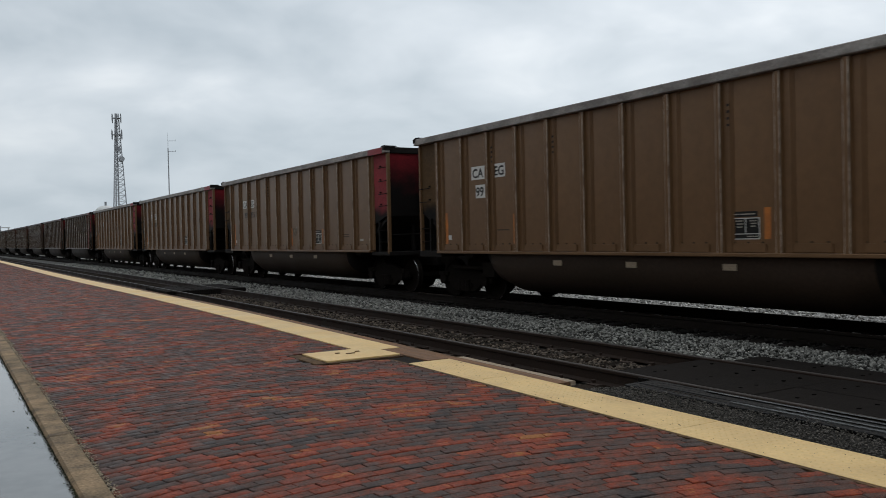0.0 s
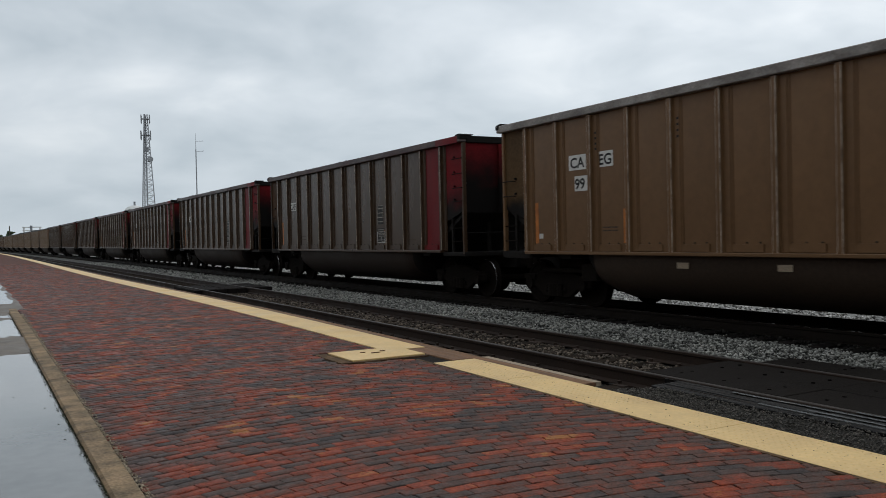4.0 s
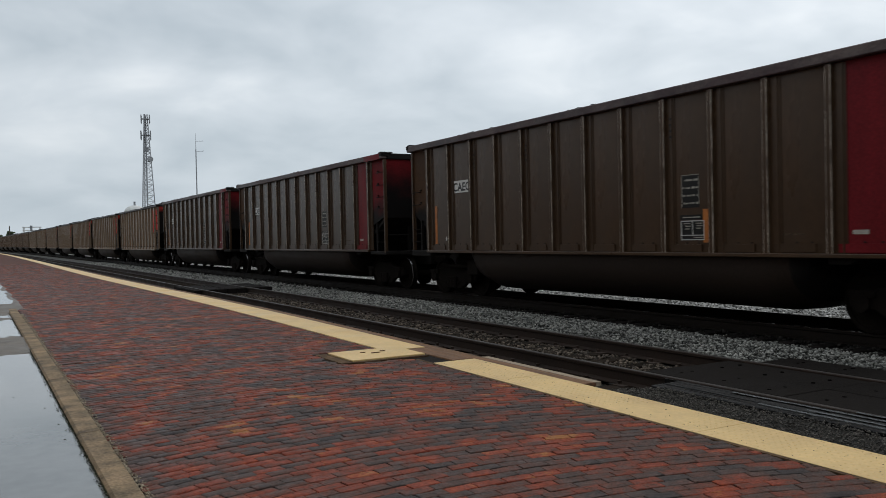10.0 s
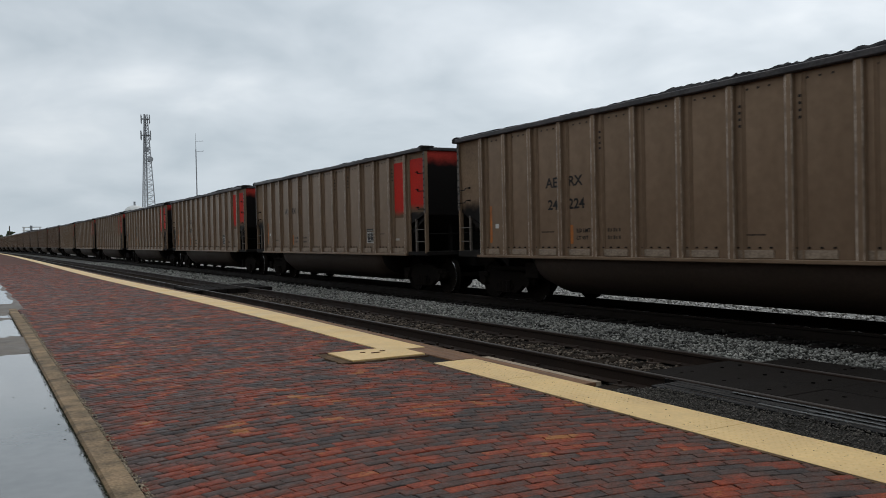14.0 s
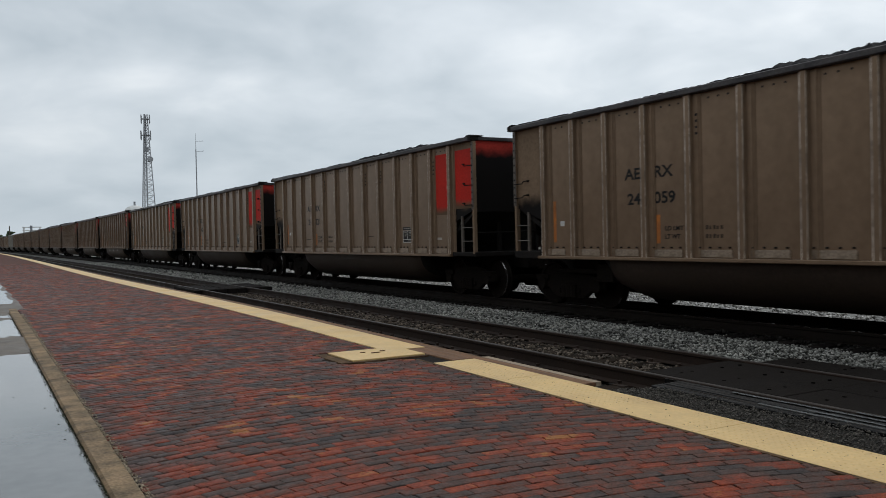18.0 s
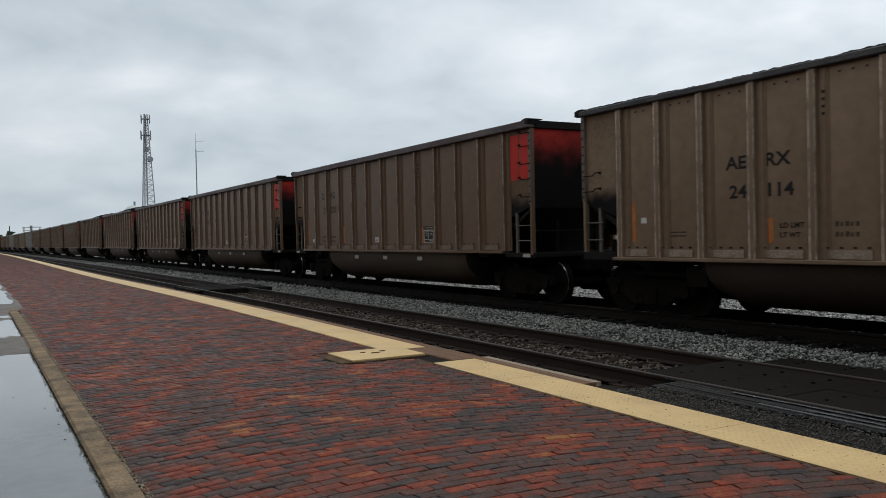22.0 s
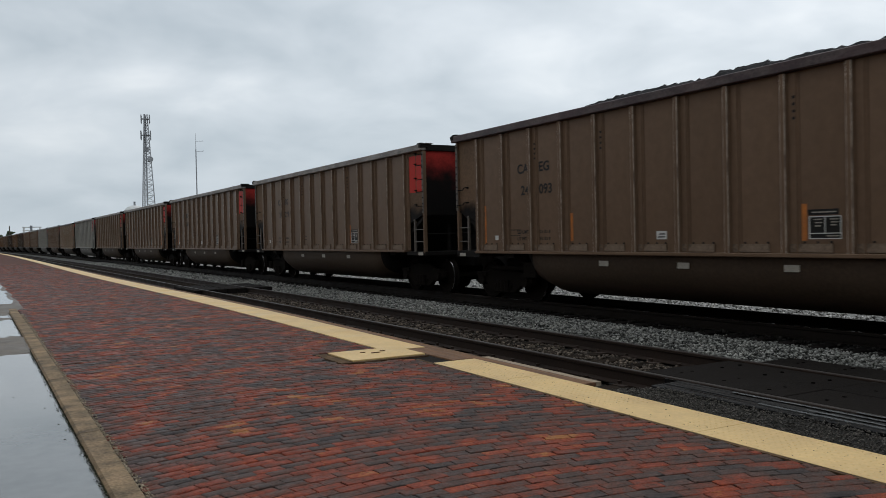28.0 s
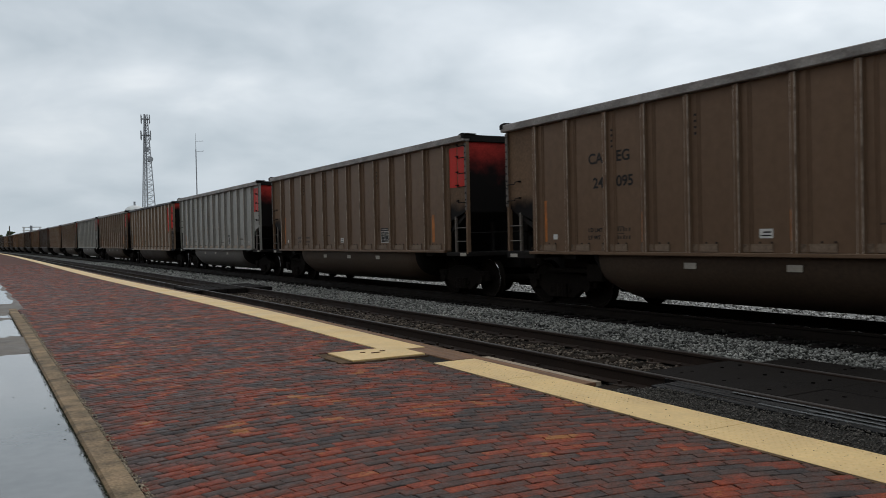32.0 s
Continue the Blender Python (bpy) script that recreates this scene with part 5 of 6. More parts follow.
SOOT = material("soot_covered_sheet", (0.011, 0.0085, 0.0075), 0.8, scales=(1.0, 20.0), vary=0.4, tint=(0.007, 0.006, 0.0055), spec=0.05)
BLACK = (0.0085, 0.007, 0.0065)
# leading end sheets: red at the top, darkening raggedly to black below
END_RED = {k: faded_down("red_paint_darkening_down_" + k, c, BLACK, z0, z1, 0.10 if k == "tan" else 0.25) for k, (c, z0, z1) in
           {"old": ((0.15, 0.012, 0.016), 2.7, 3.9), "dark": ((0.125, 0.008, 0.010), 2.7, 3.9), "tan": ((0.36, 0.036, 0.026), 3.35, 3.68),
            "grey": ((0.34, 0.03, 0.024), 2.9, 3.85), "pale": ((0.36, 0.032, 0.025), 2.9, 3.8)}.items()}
# end bay panels: the paint turns black towards the bottom edge
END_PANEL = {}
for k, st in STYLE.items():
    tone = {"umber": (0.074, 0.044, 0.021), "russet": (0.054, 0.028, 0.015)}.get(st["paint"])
    END_PANEL[k, False] = STEEL[st["paint"]] if k == "pale" else faded_down("end_paint_darkening_down_" + k, (0.185, 0.128, 0.084) if k == "tan" else tone or (0.135, 0.086, 0.054), BLACK, 2.12, 2.42, 0.10)
    END_PANEL[k, True] = STEEL[st["paint"]] if k == "pale" else faded_down("leading_paint_darkening_down_" + k, {"old": (0.225, 0.036, 0.042), "dark": (0.13, 0.009, 0.012)}.get(k, (0.185, 0.128, 0.084) if k == "tan" else (0.135, 0.086, 0.054)), BLACK, 2.15, 2.75 if k == "dark" else 2.45, 0.16 if k == "dark" else 0.10)

# what each car carries: style, first line, second line, load
CARS = {
    0: ("old", "CA|EG", "", 0), 1: ("old", "CA|EG", "99|", 0), 2: ("old", "CA|EG", "99|335", 0), 3: ("old", "CA|EG", "99|107", 0), 4: ("old", "CA|EG", "99|", 1),
    5: ("dark", "CAEG", "", 1), 6: ("dark", "CAEG", "", 2), 7: ("dark", "CAEG", "", 0), 8: ("dark", "CA|EG", "", 1), 9: ("dark", "CAEG", "", 1), 10: ("dark", "CAEG", "", 2),
    11: ("dark", "CAEG", "", 2), 12: ("tan", "AE|RX", "24|224", 2), 13: ("tan", "AE|RX", "", 1), 14: ("tan", "AE|RX", "24|065", 2), 15: ("tan", "AE|RX", "24|059", 2),
    16: ("tan", "AE|RX", "24|021", 2), 17: ("tan", "AE|RX", "24|142", 1), 18: ("tan", "AE|RX", "24|114", 2), 19: ("grey", "CA|EG", "24|235", 1), 20: ("grey", "CA|EG", "24|135", 0),
    21: ("grey", "CA|EG", "24|180", 0), 22: ("grey", "CA|EG", "24|", 3), 23: ("grey", "CA|EG", "24|093", 3), 24: ("grey", "CA|EG", "24|219", 0), 25: ("grey", "CA|EG", "24|067", 0),
    26: ("grey", "CA|EG", "24|095", 1), 27: ("grey", "", "", 0), 28: ("pale", "", "", 0), 29: ("tan", "", "", 1), 30: ("grey", "", "", 0), 31: ("pale", "", "", 1),
}
LAST = 46
RED_DOT, GRAF, CHALK = (1.82, 1.44), (12.05, 1.58), (1.55, 2.9)
SCRAPE = (7.52, 1.60)
LATE_STRIPES = ((1.39, 1.39, 2.35), (4.23, 1.38, 1.90), (7.28, 1.38, 1.95))
LOADS = [coal_mesh(1.0, 0.08, -6.4, 6.6), coal_mesh(2.0, 0.26, -6.0, 5.0), coal_mesh(3.0, 0.36, -5.0, 3.6), coal_mesh(4.0, 0.46, -6.3, 5.4)]

SPILLS = [spill_mesh(1.5, -0.25), spill_mesh(2.5, 0.1), spill_mesh(3.5, 0.55)]


def stencil(car, style, c, z):
    """The black data panel with its white ruled boxes; its small print is plain bars."""
    p = plate_on(car, "data_panel", c, c + 0.50, z, z + 0.32, MAT["letter"], "black data panel with white ruled boxes")
    bars = Shape().box(-0.008, -0.004, -0.25, 0.25, 0.0, 0.014).box(-0.008, -0.004, -0.25, 0.25, 0.306, 0.32).box(-0.008, -0.004, -0.25, -0.236, 0.014, 0.306).box(-0.008, -0.004, 0.236, 0.25, 0.014, 0.306)
    bars.box(-0.008, -0.004, -0.007, 0.005, 0.087, 0.306).box(-0.008, -0.004, -0.236, 0.236, 0.075, 0.087)
    part("ruled_lines", share("ruled_lines", lambda: bars.mesh("ruled_lines", MAT["white"])), None, p)

    def print_lines(rows, seed):
        q, s = random.Random(seed), Shape()
        for y0, y1, z0 in rows:
            u = y0
            while u < y1 - 0.02:
                w = q.uniform(0.015, 0.04)
                s.box(-0.007, -0.004, u, min(u + w, y1), z0, z0 + 0.018)
                u += w + 0.012
        return s.mesh("print_bars", MAT["cream"])
    small = [(-0.20, -0.05, 0.265), (-0.20, -0.09, 0.225), (-0.17, -0.06, 0.185), (0.05, 0.20, 0.265), (0.05, 0.15, 0.22), (0.07, 0.18, 0.175), (-0.21, -0.03, 0.035)]
    tagged(part("print_bars", share("print_bars", lambda: print_lines(small, 4)), None, p), kind="stuff")
    h = plate_on(car, "data_header", c - 0.02, c + 0.46, z + 0.335, z + 0.415, MAT["letter"], "black strip above the data panel")
    tagged(part("print_bars", share("header_bars", lambda: print_lines([(-0.20, 0.20, 0.03)], 9)), None, h), kind="stuff")


def scraped(car):
    """A ragged chalky scrape beside an orange stripe."""
    r = random.Random(5)
    s = Shape()
    for k in range(16):
        u = k / 15
        c0, w = SCRAPE[0] + 0.42 * u, 0.022
        lo, hi = SCRAPE[1] + 0.12 * u + r.uniform(-0.05, 0.05), SCRAPE[1] + 0.30 + 0.10 * u + r.uniform(-0.03, 0.03)
        s.prism([(HALF - c0, lo), (HALF - c0 - w, lo + 0.01), (HALF - c0 - w - 0.05, hi), (HALF - c0 - 0.05, hi - 0.02)], SIDE - 0.003, SIDE + 0.002, "x")
    part("scrape", s, MAT["scrape"], car, "pale chalky scrape")


def recoloured(me, mat):
    m = me.copy()
    m.materials.clear()
    m.materials.append(mat)
    return m


def dress(car, n, style, one, two):
    r = random.Random(100 + n)
    size = 0.20
    late = 0.27 if n >= 24 and style == "grey" else 0.05 if style == "grey" else 0.0
    gap = {"tan": (3.92, 4.25), "dark": (1.90, 2.32), "old": (2.86, 3.26)}.get(style, (2.97 + late, 3.32 + late))
    wide = {"tan": 1.22, "old": 1.12, "dark": 1.05}.get(style, 1.1)
    base, second = {"tan": (2.485, 2.04), "dark": (2.63, 2.2), "old": (2.82, 2.41)}.get(style, (2.85, 2.392))

    def line(text, z, patch):
        if not text:
            return
        if "|" in text:
            a, b = text.split("|")
            groups = [(a, gap[0] - wide * letters(a, size)[1] if a else 0), (b, gap[1])]
        else:
            groups = [(text, 2.21)]
        for k, (t, c) in enumerate(groups):
            if not t:
                continue
            me, w = letters(t, size)
            fit = wide if "|" in text else 0.77 / w
            w *= fit
            if patch:
                plate_on(car, "white_patch", c - 0.04, c + w + (0.04 if not (n == 8 and k) else 0.36), z - 0.045, z + size + 0.045, MAT["white"], "white painted patch")
            part("lettering", me, None, car, "black painted lettering", at=side_place(c, z) @ Matrix.Diagonal((fit, 1, 1, 1)))
    line(one, base, style in ("old", "dark"))
    line(two, second, False)
    if n in (1, 4):
        plate_on(car, "white_patch", 2.55, 2.94, 2.365, 2.655, MAT["white"], "white painted patch")
    if style == "tan":
        me, w = letters("AERX", 0.12)
        white = share("end_lettering", lambda: recoloured(me, MAT["white"]))
        part("lettering", white, None, car, "white painted lettering", at=Matrix.Translation((0.24, -7.315, 3.50)) @ Matrix(((1, 0, 0, 0), (0, 0, -1, 0), (0, 1, 0, 0), (0, 0, 0, 1))))
        tagged(part("print_bars", share("end_bars", lambda: Shape().box(0, 0.34, -0.004, 0, 0, 0.09).box(0, 0.40, -0.004, 0, 0.18, 0.195).mesh("print_bars", MAT["cream"])), None, car, at=pose(0.22, -7.312, 3.18)), kind="stuff")
    stencil(car, style, {"old": 9.50, "dark": 9.66, "tan": 10.85}.get(style, 9.74), 1.40)
    if style == "dark":
        def table():
            """Four rows of broken print inside a thin worn rule."""
            q = random.Random(11)
            s = Shape().box(-0.007, -0.004, -0.19, 0.19, 0.53, 0.538).box(-0.007, -0.004, 0.182, 0.19, 0.0, 0.53).box(-0.007, -0.004, -0.19, -0.182, 0.06, 0.50)
            for k in range(4):
                u = -0.165
                while u < 0.15:
                    w = q.uniform(0.015, 0.06)
                    s.box(-0.007, -0.004, u, min(u + w, 0.165), 0.06 + 0.125 * k, 0.06 + 0.125 * k + q.uniform(0.022, 0.034))
                    u += w + q.uniform(0.012, 0.05)
            return s.mesh("print_bars", MAT["cream"])
        board = plate_on(car, "load_table", 9.68, 10.06, 1.93, 2.47, MAT["letter"], "black stencilled table with broken white print")
        tagged(part("print_bars", share("load_table_print", table), None, board), kind="stuff")
    stripes = {"old": ((1.24, 1.36, 2.2), (3.93, 1.36, 1.98), (10.08, 1.40, 1.98), (12.5, 1.34, 2.35)) + (((7.33, 1.36, 1.95),) if n != 2 else ()), "dark": ((1.27, 1.36, 2.31), (4.13, 1.36, 1.86), (10.14, 1.36, 1.90), (13.36, 1.36, 2.42)),
               "tan": ((1.40, 1.38, 2.2), (4.30, 1.35, 1.84), (7.18, 1.34, 1.84), (10.40, 1.35, 1.85)), "grey": ((1.24, 1.36, 2.22), (4.38, 1.40, 1.95), (9.62, 1.38, 1.90)), "pale": ((1.2, 1.36, 1.9),)}[style]
    if late > 0.1:
        stripes = LATE_STRIPES if n > 24 else ((4.50, 1.38, 1.90), (7.46, 1.38, 1.95))
    for c, z0, z1 in stripes:
        plate_on(car, "orange_stripe", c, c + (0.105 if style in ("old", "dark") else 0.085), z0, z1 - r.choice((0, 0, 0.12)), MAT["orange"], "faded orange stripe")
    c, z = {"tan": (1.62, 1.70), "dark": (1.80, 1.44), "grey": (1.68, 1.44)}.get(style, (1.36, 1.46))
    plate_on(car, "tag", c, c + 0.13, z, z + 0.10, MAT["white"], "small white tag")
    if style in ("tan", "grey"):
        # load and weight lines, their figures too worn to read
        c0, c1, far = (4.50, 4.92, 5.40) if style == "tan" else (gap[0] - 0.46, gap[0] - 0.04, gap[1])
        for word, z in (("LD LMT", 1.57), ("LT WT", 1.43)):
            me, w = letters(word, 0.075)
            part("lettering", me, None, car, "small black painted lettering", at=side_place(c0, z) @ Matrix.Diagonal(((c1 - c0) / w * len(word) / 6, 1, 1, 1)))
            for k in range(5):
                plate_on(car, "print_bar", far + 0.075 * k, far + 0.075 * k + (0.05, 0.035, 0.055, 0.04, 0.05)[k], z, z + (0.07, 0.06, 0.07, 0.055, 0.065)[k], MAT["faded_print"], thick=0.002)
    if style == "grey" and n not in (24,):
        lab = plate_on(car, "notice", 6.74, 6.98, 1.42, 1.56, MAT["white"], "small white notice")
        tagged(part("print_bars", share("notice_bars", lambda: Shape().box(-0.007, -0.004, -0.09, 0.09, 0.03, 0.05).box(-0.007, -0.004, -0.09, 0.05, 0.08, 0.10).mesh("print_bars", MAT["letter"])), None, lab), kind="stuff")
    if style in ("grey", "old", "pale"):
        for c in (5.20, 7.20, 9.30):
            plate_on(car, "reflector", c, c + 0.26, 0.93, 1.03, MAT["cream"] if style != "old" else MAT["wood_pale"], "pale reflective plate", x=-1.505)
    if style != "grey" and r.random() < 0.6:
        plate_on(car, "print_bar", 12.75, 12.98, 1.46, 1.52, MAT["cream"], "faded stencilled print")
    if n >= 24 and style == "grey":
        c0, c1, top = {24: (9.60, 9.70, 1.95), 25: (13.33, 13.41, 2.37), 26: (12.78, 12.90, 2.46)}.get(n, (12.78, 12.90, 2.1))
        plate_on(car, "orange_stripe", c0, c1, 1.40, top, MAT["orange"], "broad orange stripe")
    if late:
        # the later cars carry their posts a little farther forward
        for ch in car.children:
            if ch.name.startswith(("side_post", "post_holes")):
                m = ch.matrix_basis.copy()
                c = HALF - m.translation.y
                m.translation.y -= 0.05 if late < 0.1 else 0.19 if c < 2.5 else 0.29 * max(0.0, 1 - (c - 3) / 9.5)
                ch.matrix_basis = m
    if 19 <= n <= 23:
        for ch in car.children:
            if ch.name.startswith("top_rail") and ch.data == shared["chord", style]:
                ch.data = shared["dark_chord", style]
                tagged(ch, "grimy dark top rail")
    if n == 2:
        scraped(car)
        plate_on(car, "orange_stripe", 7.42, 7.53, 1.33, 1.95, MAT["orange_bright"], "bright orange stripe")
    if n == 11:
        for ch in car.children:
            if ch.data == shared["rear_panel", style]:
                ch.data = shared["rear_panel", "grey"]
                tagged(ch, "grey-brown replacement end panel")
        ang = part("bolted_angle", shared["bolted_angle"], None, car, "pale angle with dark bolts", at=pose(-1.57, 7.115, 0))
        tagged(part("bolts", shared["angle_bolts"], None, ang), kind="stuff")
        lamp = part("marker_lamp", Shape().rod((SIDE - 0.03, 0, 0), (SIDE, 0, 0), 0.05, 12), MAT["black"], car, at=pose(0, HALF - RED_DOT[0], RED_DOT[1]))
        part("lens", Shape().rod((SIDE - 0.045, 0, 0), (SIDE - 0.03, 0, 0), 0.042, 12), MAT["red_lens"], lamp, "lit red marker lens")
    if n == 21:
        pts = [(0.10 * math.cos(a) * (1 + 0.2 * math.sin(3 * a)), 0.16 * math.sin(a)) for a in np.linspace(0.4, 7.6, 30)] + [(0.16, 0.12), (0.24, 0.20), (0.26, 0.26), (0.16, 0.24), (0.15, 0.10), (0.24, -0.04), (0.18, -0.16), (0.06, -0.10), (-0.04, 0.04), (0.02, -0.12), (0.08, 0.06), (0.10, -0.10)]
        part("chalk_scrawl", Shape().path([(SIDE - 0.006, -u, v) for u, v in pts], 0.011, 5), MAT["white"], car, "looping white scrawl", at=pose(0, HALF - GRAF[0], GRAF[1]))
    if n == 10:
        for u0, wide, tall, turns, lean in ((0.0, 0.10, 0.55, 7.0, 0.0), (0.50, 0.045, 0.50, 4.2, 0.06)):
            pts = [(u0 + wide * math.sin(turns * k) * (1 - 0.5 * k) + lean * k, tall * (1 - 2 * k)) for k in np.linspace(0, 1, 40)]
            part("chalk_scrawl", Shape().path([(SIDE - 0.004, -u, v) for u, v in pts], 0.007, 4), MAT["cream"], car, "thin chalk scribble", at=pose(0, HALF - CHALK[0], CHALK[1] + 0.15))
    for k in range(4):
        if r.random() < 0.5:
            c = r.choice((2.25, 3.35, 5.4, 8.5, 11.6))
            plate_on(car, "print_bar", c, c + 0.42, 1.46 + 0.06 * k, 1.485 + 0.06 * k, MAT["faded_print"], "faded stencilled print", thick=0.002, out=0.0005 * k)


cars = {}
patterns = {}
for n in range(LAST + 1):
    style, one, two, load = CARS.get(n, (("old", "dark", "grey", "old", "dark")[n % 5], "", "", n % 3))
    if (style, n < 34) in patterns:
        cars[n] = copy_thing(patterns[style, n < 34], pose(0, 0, 0))
    else:
        cars[n] = patterns[style, n < 34] = gondola(style, n < 34)
for n, car in cars.items():
    style, one, two, load = CARS.get(n, (("old", "dark", "grey", "old", "dark")[n % 5], "", "", n % 3))
    if n < 34:
        dress(car, n, style, one, two)
    part("coal_load", LOADS[load], None, car, "black lump coal")
    if n < 34 and style != "pale":
        part("coal_spill", SPILLS[{"tan": 2, "dark": 1}.get(style, 0)], None, car, "fine coal spilled along the top rail", at=pose(0, 0, {"tan": 3.855}.get(style, 3.932)))
    if one:
        tagged(car, "%s steel coal gondola lettered %s, heaped with coal" % (STYLE[style]["word"], one.replace("|", "")))
# ---- beyond the tracks: masts, sheds, houses, trees ----
def lattice_tower():
    t = thing("cell_tower", "tall three-legged steel lattice tower with antennas", "antenna tower", pose(49.5, 280, -0.45))
    H, legs = 43.0, []
    def leg(k, z):
        r = 2.6 * (1 - z / H) + 0.55
        a = math.radians(100 + 120 * k)
        return Vector((r * math.cos(a), r * math.sin(a), z))
    for k in range(3):
        part("leg", Shape().path([leg(k, z) for z in (0, 14, 28, H)], 0.16, 6), MAT["mast"], t)
    zs = [0.0]
    while zs[-1] < H - 1.2:
        zs.append(min(H, zs[-1] + max(1.1, 3.0 * (1 - zs[-1] / H))))
    for k in range(3):
        j = (k + 1) % 3
        s = Shape()
        for a, b in zip(zs, zs[1:]):
            s.rod(leg(k, a), leg(j, b), 0.06, 4).rod(leg(j, a), leg(k, b), 0.06, 4).rod(leg(k, b), leg(j, b), 0.05, 4)
        part("bracing", s, MAT["mast"], t)
    part("cable_run", Shape().box(-0.2, 0.2, -0.1, 0.1, 1, 40), MAT["mast"], t)
    for z, n, w, h in ((41.5, 6, 1.45, 2.4), (36.3, 6, 1.65, 2.6)):
        part("platform_ring", Shape().rod((0, 0, z - 0.1), (0, 0, z + 0.1), w * 0.85, 12), MAT["mast"], t)
        for i in range(n):
            a = 2 * math.pi * i / n + 0.3
            x, y = w * math.cos(a), w * math.sin(a)
            part("antenna_panel", Shape().box(-0.17, 0.17, -0.1, 0.1, z - h / 2, z + h / 2).rod((0, 0, z - h / 2 - 0.3), (0, 0, z + h / 2 + 0.3), 0.06, 6), MAT["galv"], t, "grey panel antenna", at=pose(x, y, 0, 0, 0, math.degrees(a) + 90))
    part("antenna_cluster", Shape().box(-0.7, 0.7, -0.4, 0.4, 31.0, 32.6).rod((-0.9, 0, 30.6), (-0.9, 0, 33.0), 0.08).rod((0.9, 0, 30.6), (0.9, 0, 33.0), 0.08), MAT["mast"], t)
    part("dish", Shape().rod((1.0, -0.9, 28.6), (1.1, -1.5, 28.6), 0.95, 16, 0.8).rod((0.2, 0, 28.6), (1.0, -0.9, 28.6), 0.1), MAT["mast"], t, "round dish antenna")


def radio_mast():
    t = thing("radio_mast", "thin grey radio mast with two side arms", "mast", pose(41.9, 180, -0.45))
    part("pole", Shape().rod((0, 0, 0), (0, 0, 21.6), 0.16, 8, 0.11), MAT["mast"], t)
    part("whip", Shape().rod((0, 0, 21.4), (0, 0, 24.9), 0.05, 6, 0.02), MAT["mast"], t)
    for z in (21.0, 23.2):
        part("side_arm", Shape().rod((0, 0, z), (1.35, -0.7, z), 0.04, 5).rod((1.35, -0.7, z - 0.1), (1.35, -0.7, z + 0.25), 0.04, 5), MAT["mast"], t)


def gable_house(x, y, rz, w, d, h, rise, wall, label, windows, doors=()):
    b = thing("house", label, "building", pose(x, y, -0.45, 0, 0, rz))
    part("wall", Shape().prism([(-w / 2, 0), (w / 2, 0), (w / 2, h), (0, h + rise), (-w / 2, h)], 0, d, "y"), MAT[wall], b)
    e = 0.35
    for s in (-1, 1):
        part("roof", Shape().prism([(0, h + rise + 0.03), (s * (w / 2 + e), h - rise * 2 * e / w + 0.03), (s * (w / 2 + e), h - rise * 2 * e / w + 0.2), (0, h + rise + 0.2)], -e, d + e, "y"), MAT["roofing"], b)
    for u, z, ww, hh in windows:
        f = part("window", Shape().box(u - ww / 2 - 0.1, u + ww / 2 + 0.1, -0.08, 0.02, z - 0.1, z + hh + 0.1), MAT["siding_white"], b)
        part("pane", Shape().box(u - ww / 2, u + ww / 2, -0.10, -0.07, z, z + hh), MAT["glass"], f)
    for u, ww, hh in doors:
        part("door", Shape().box(u - ww / 2, u + ww / 2, -0.06, 0.02, 0, hh), MAT["siding_white"], b, "white panelled door")
    return b


def long_shed():
    b = thing("shed", "long low blue-grey metal shed with white doors", "building", pose(70.0, 30.0, -0.45, 0, 0, -62))
    part("wall", Shape().box(-24, 14, 0, 12, 0, 3.4), MAT["siding"], b)
    part("roof", Shape().prism([(-0.5, 3.4), (12.5, 3.4), (6, 4.2)], -24.4, 14.4, "x"), MAT["roofing"], b)
    for u in (-20, -15, -9.5, -4, 2, 8):
        d = part("door", Shape().box(u - 1.5, u + 1.5, -0.07, 0.02, 0.1, 2.1), MAT["siding_white"], b, "white roll-up door")
        for k in range(4):
            part("door_rib", Shape().box(u - 1.45, u + 1.45, -0.09, -0.06, 0.5 + 0.42 * k, 0.54 + 0.42 * k), MAT["galv"], d)
    for u in (-17.5, -12, -7, -1, 5):
        w = part("window", Shape().box(u - 0.5, u + 0.5, -0.06, 0.02, 1.3, 2.2), MAT["siding_white"], b)
        part("pane", Shape().box(u - 0.42, u + 0.42, -0.08, -0.05, 1.38, 2.12), MAT["glass"], w)


def tree(x, y, h, seed):
    r = random.Random(seed)
    t = thing("tree", "leafy dark green tree beyond the railway yard", "tree", pose(x, y, -0.45))
    trunk, tips = Shape(), []
    trunk.rod((0, 0, 0), (0.1, 0, h * 0.45), h * 0.030, 8, h * 0.02)
    for k in range(9):
        a, z = r.uniform(0, 6.28), h * r.uniform(0.3, 0.5)
        tip = Vector((math.cos(a) * h * r.uniform(0.15, 0.32), math.sin(a) * h * r.uniform(0.15, 0.32), h * r.uniform(0.55, 0.92)))
        trunk.rod((0.05, 0, z), tip, h * 0.012, 5, h * 0.004)
        tips += [tip, tip * 0.8 + Vector((0, 0, h * 0.1))]
    part("trunk", trunk, MAT["bark"], t)
    p, s = [], []
    for tip in tips:
        for _ in range(60):
            d = Vector((r.gauss(0, 1), r.gauss(0, 1), r.gauss(0, 0.8))) * h * 0.075
            p.append(tip + d)
            s.append(h * r.uniform(0.008, 0.022))
    part("crown", scatter("crown", MAT["leaf"], np.array(p), np.array(s), seed=seed), None, t)


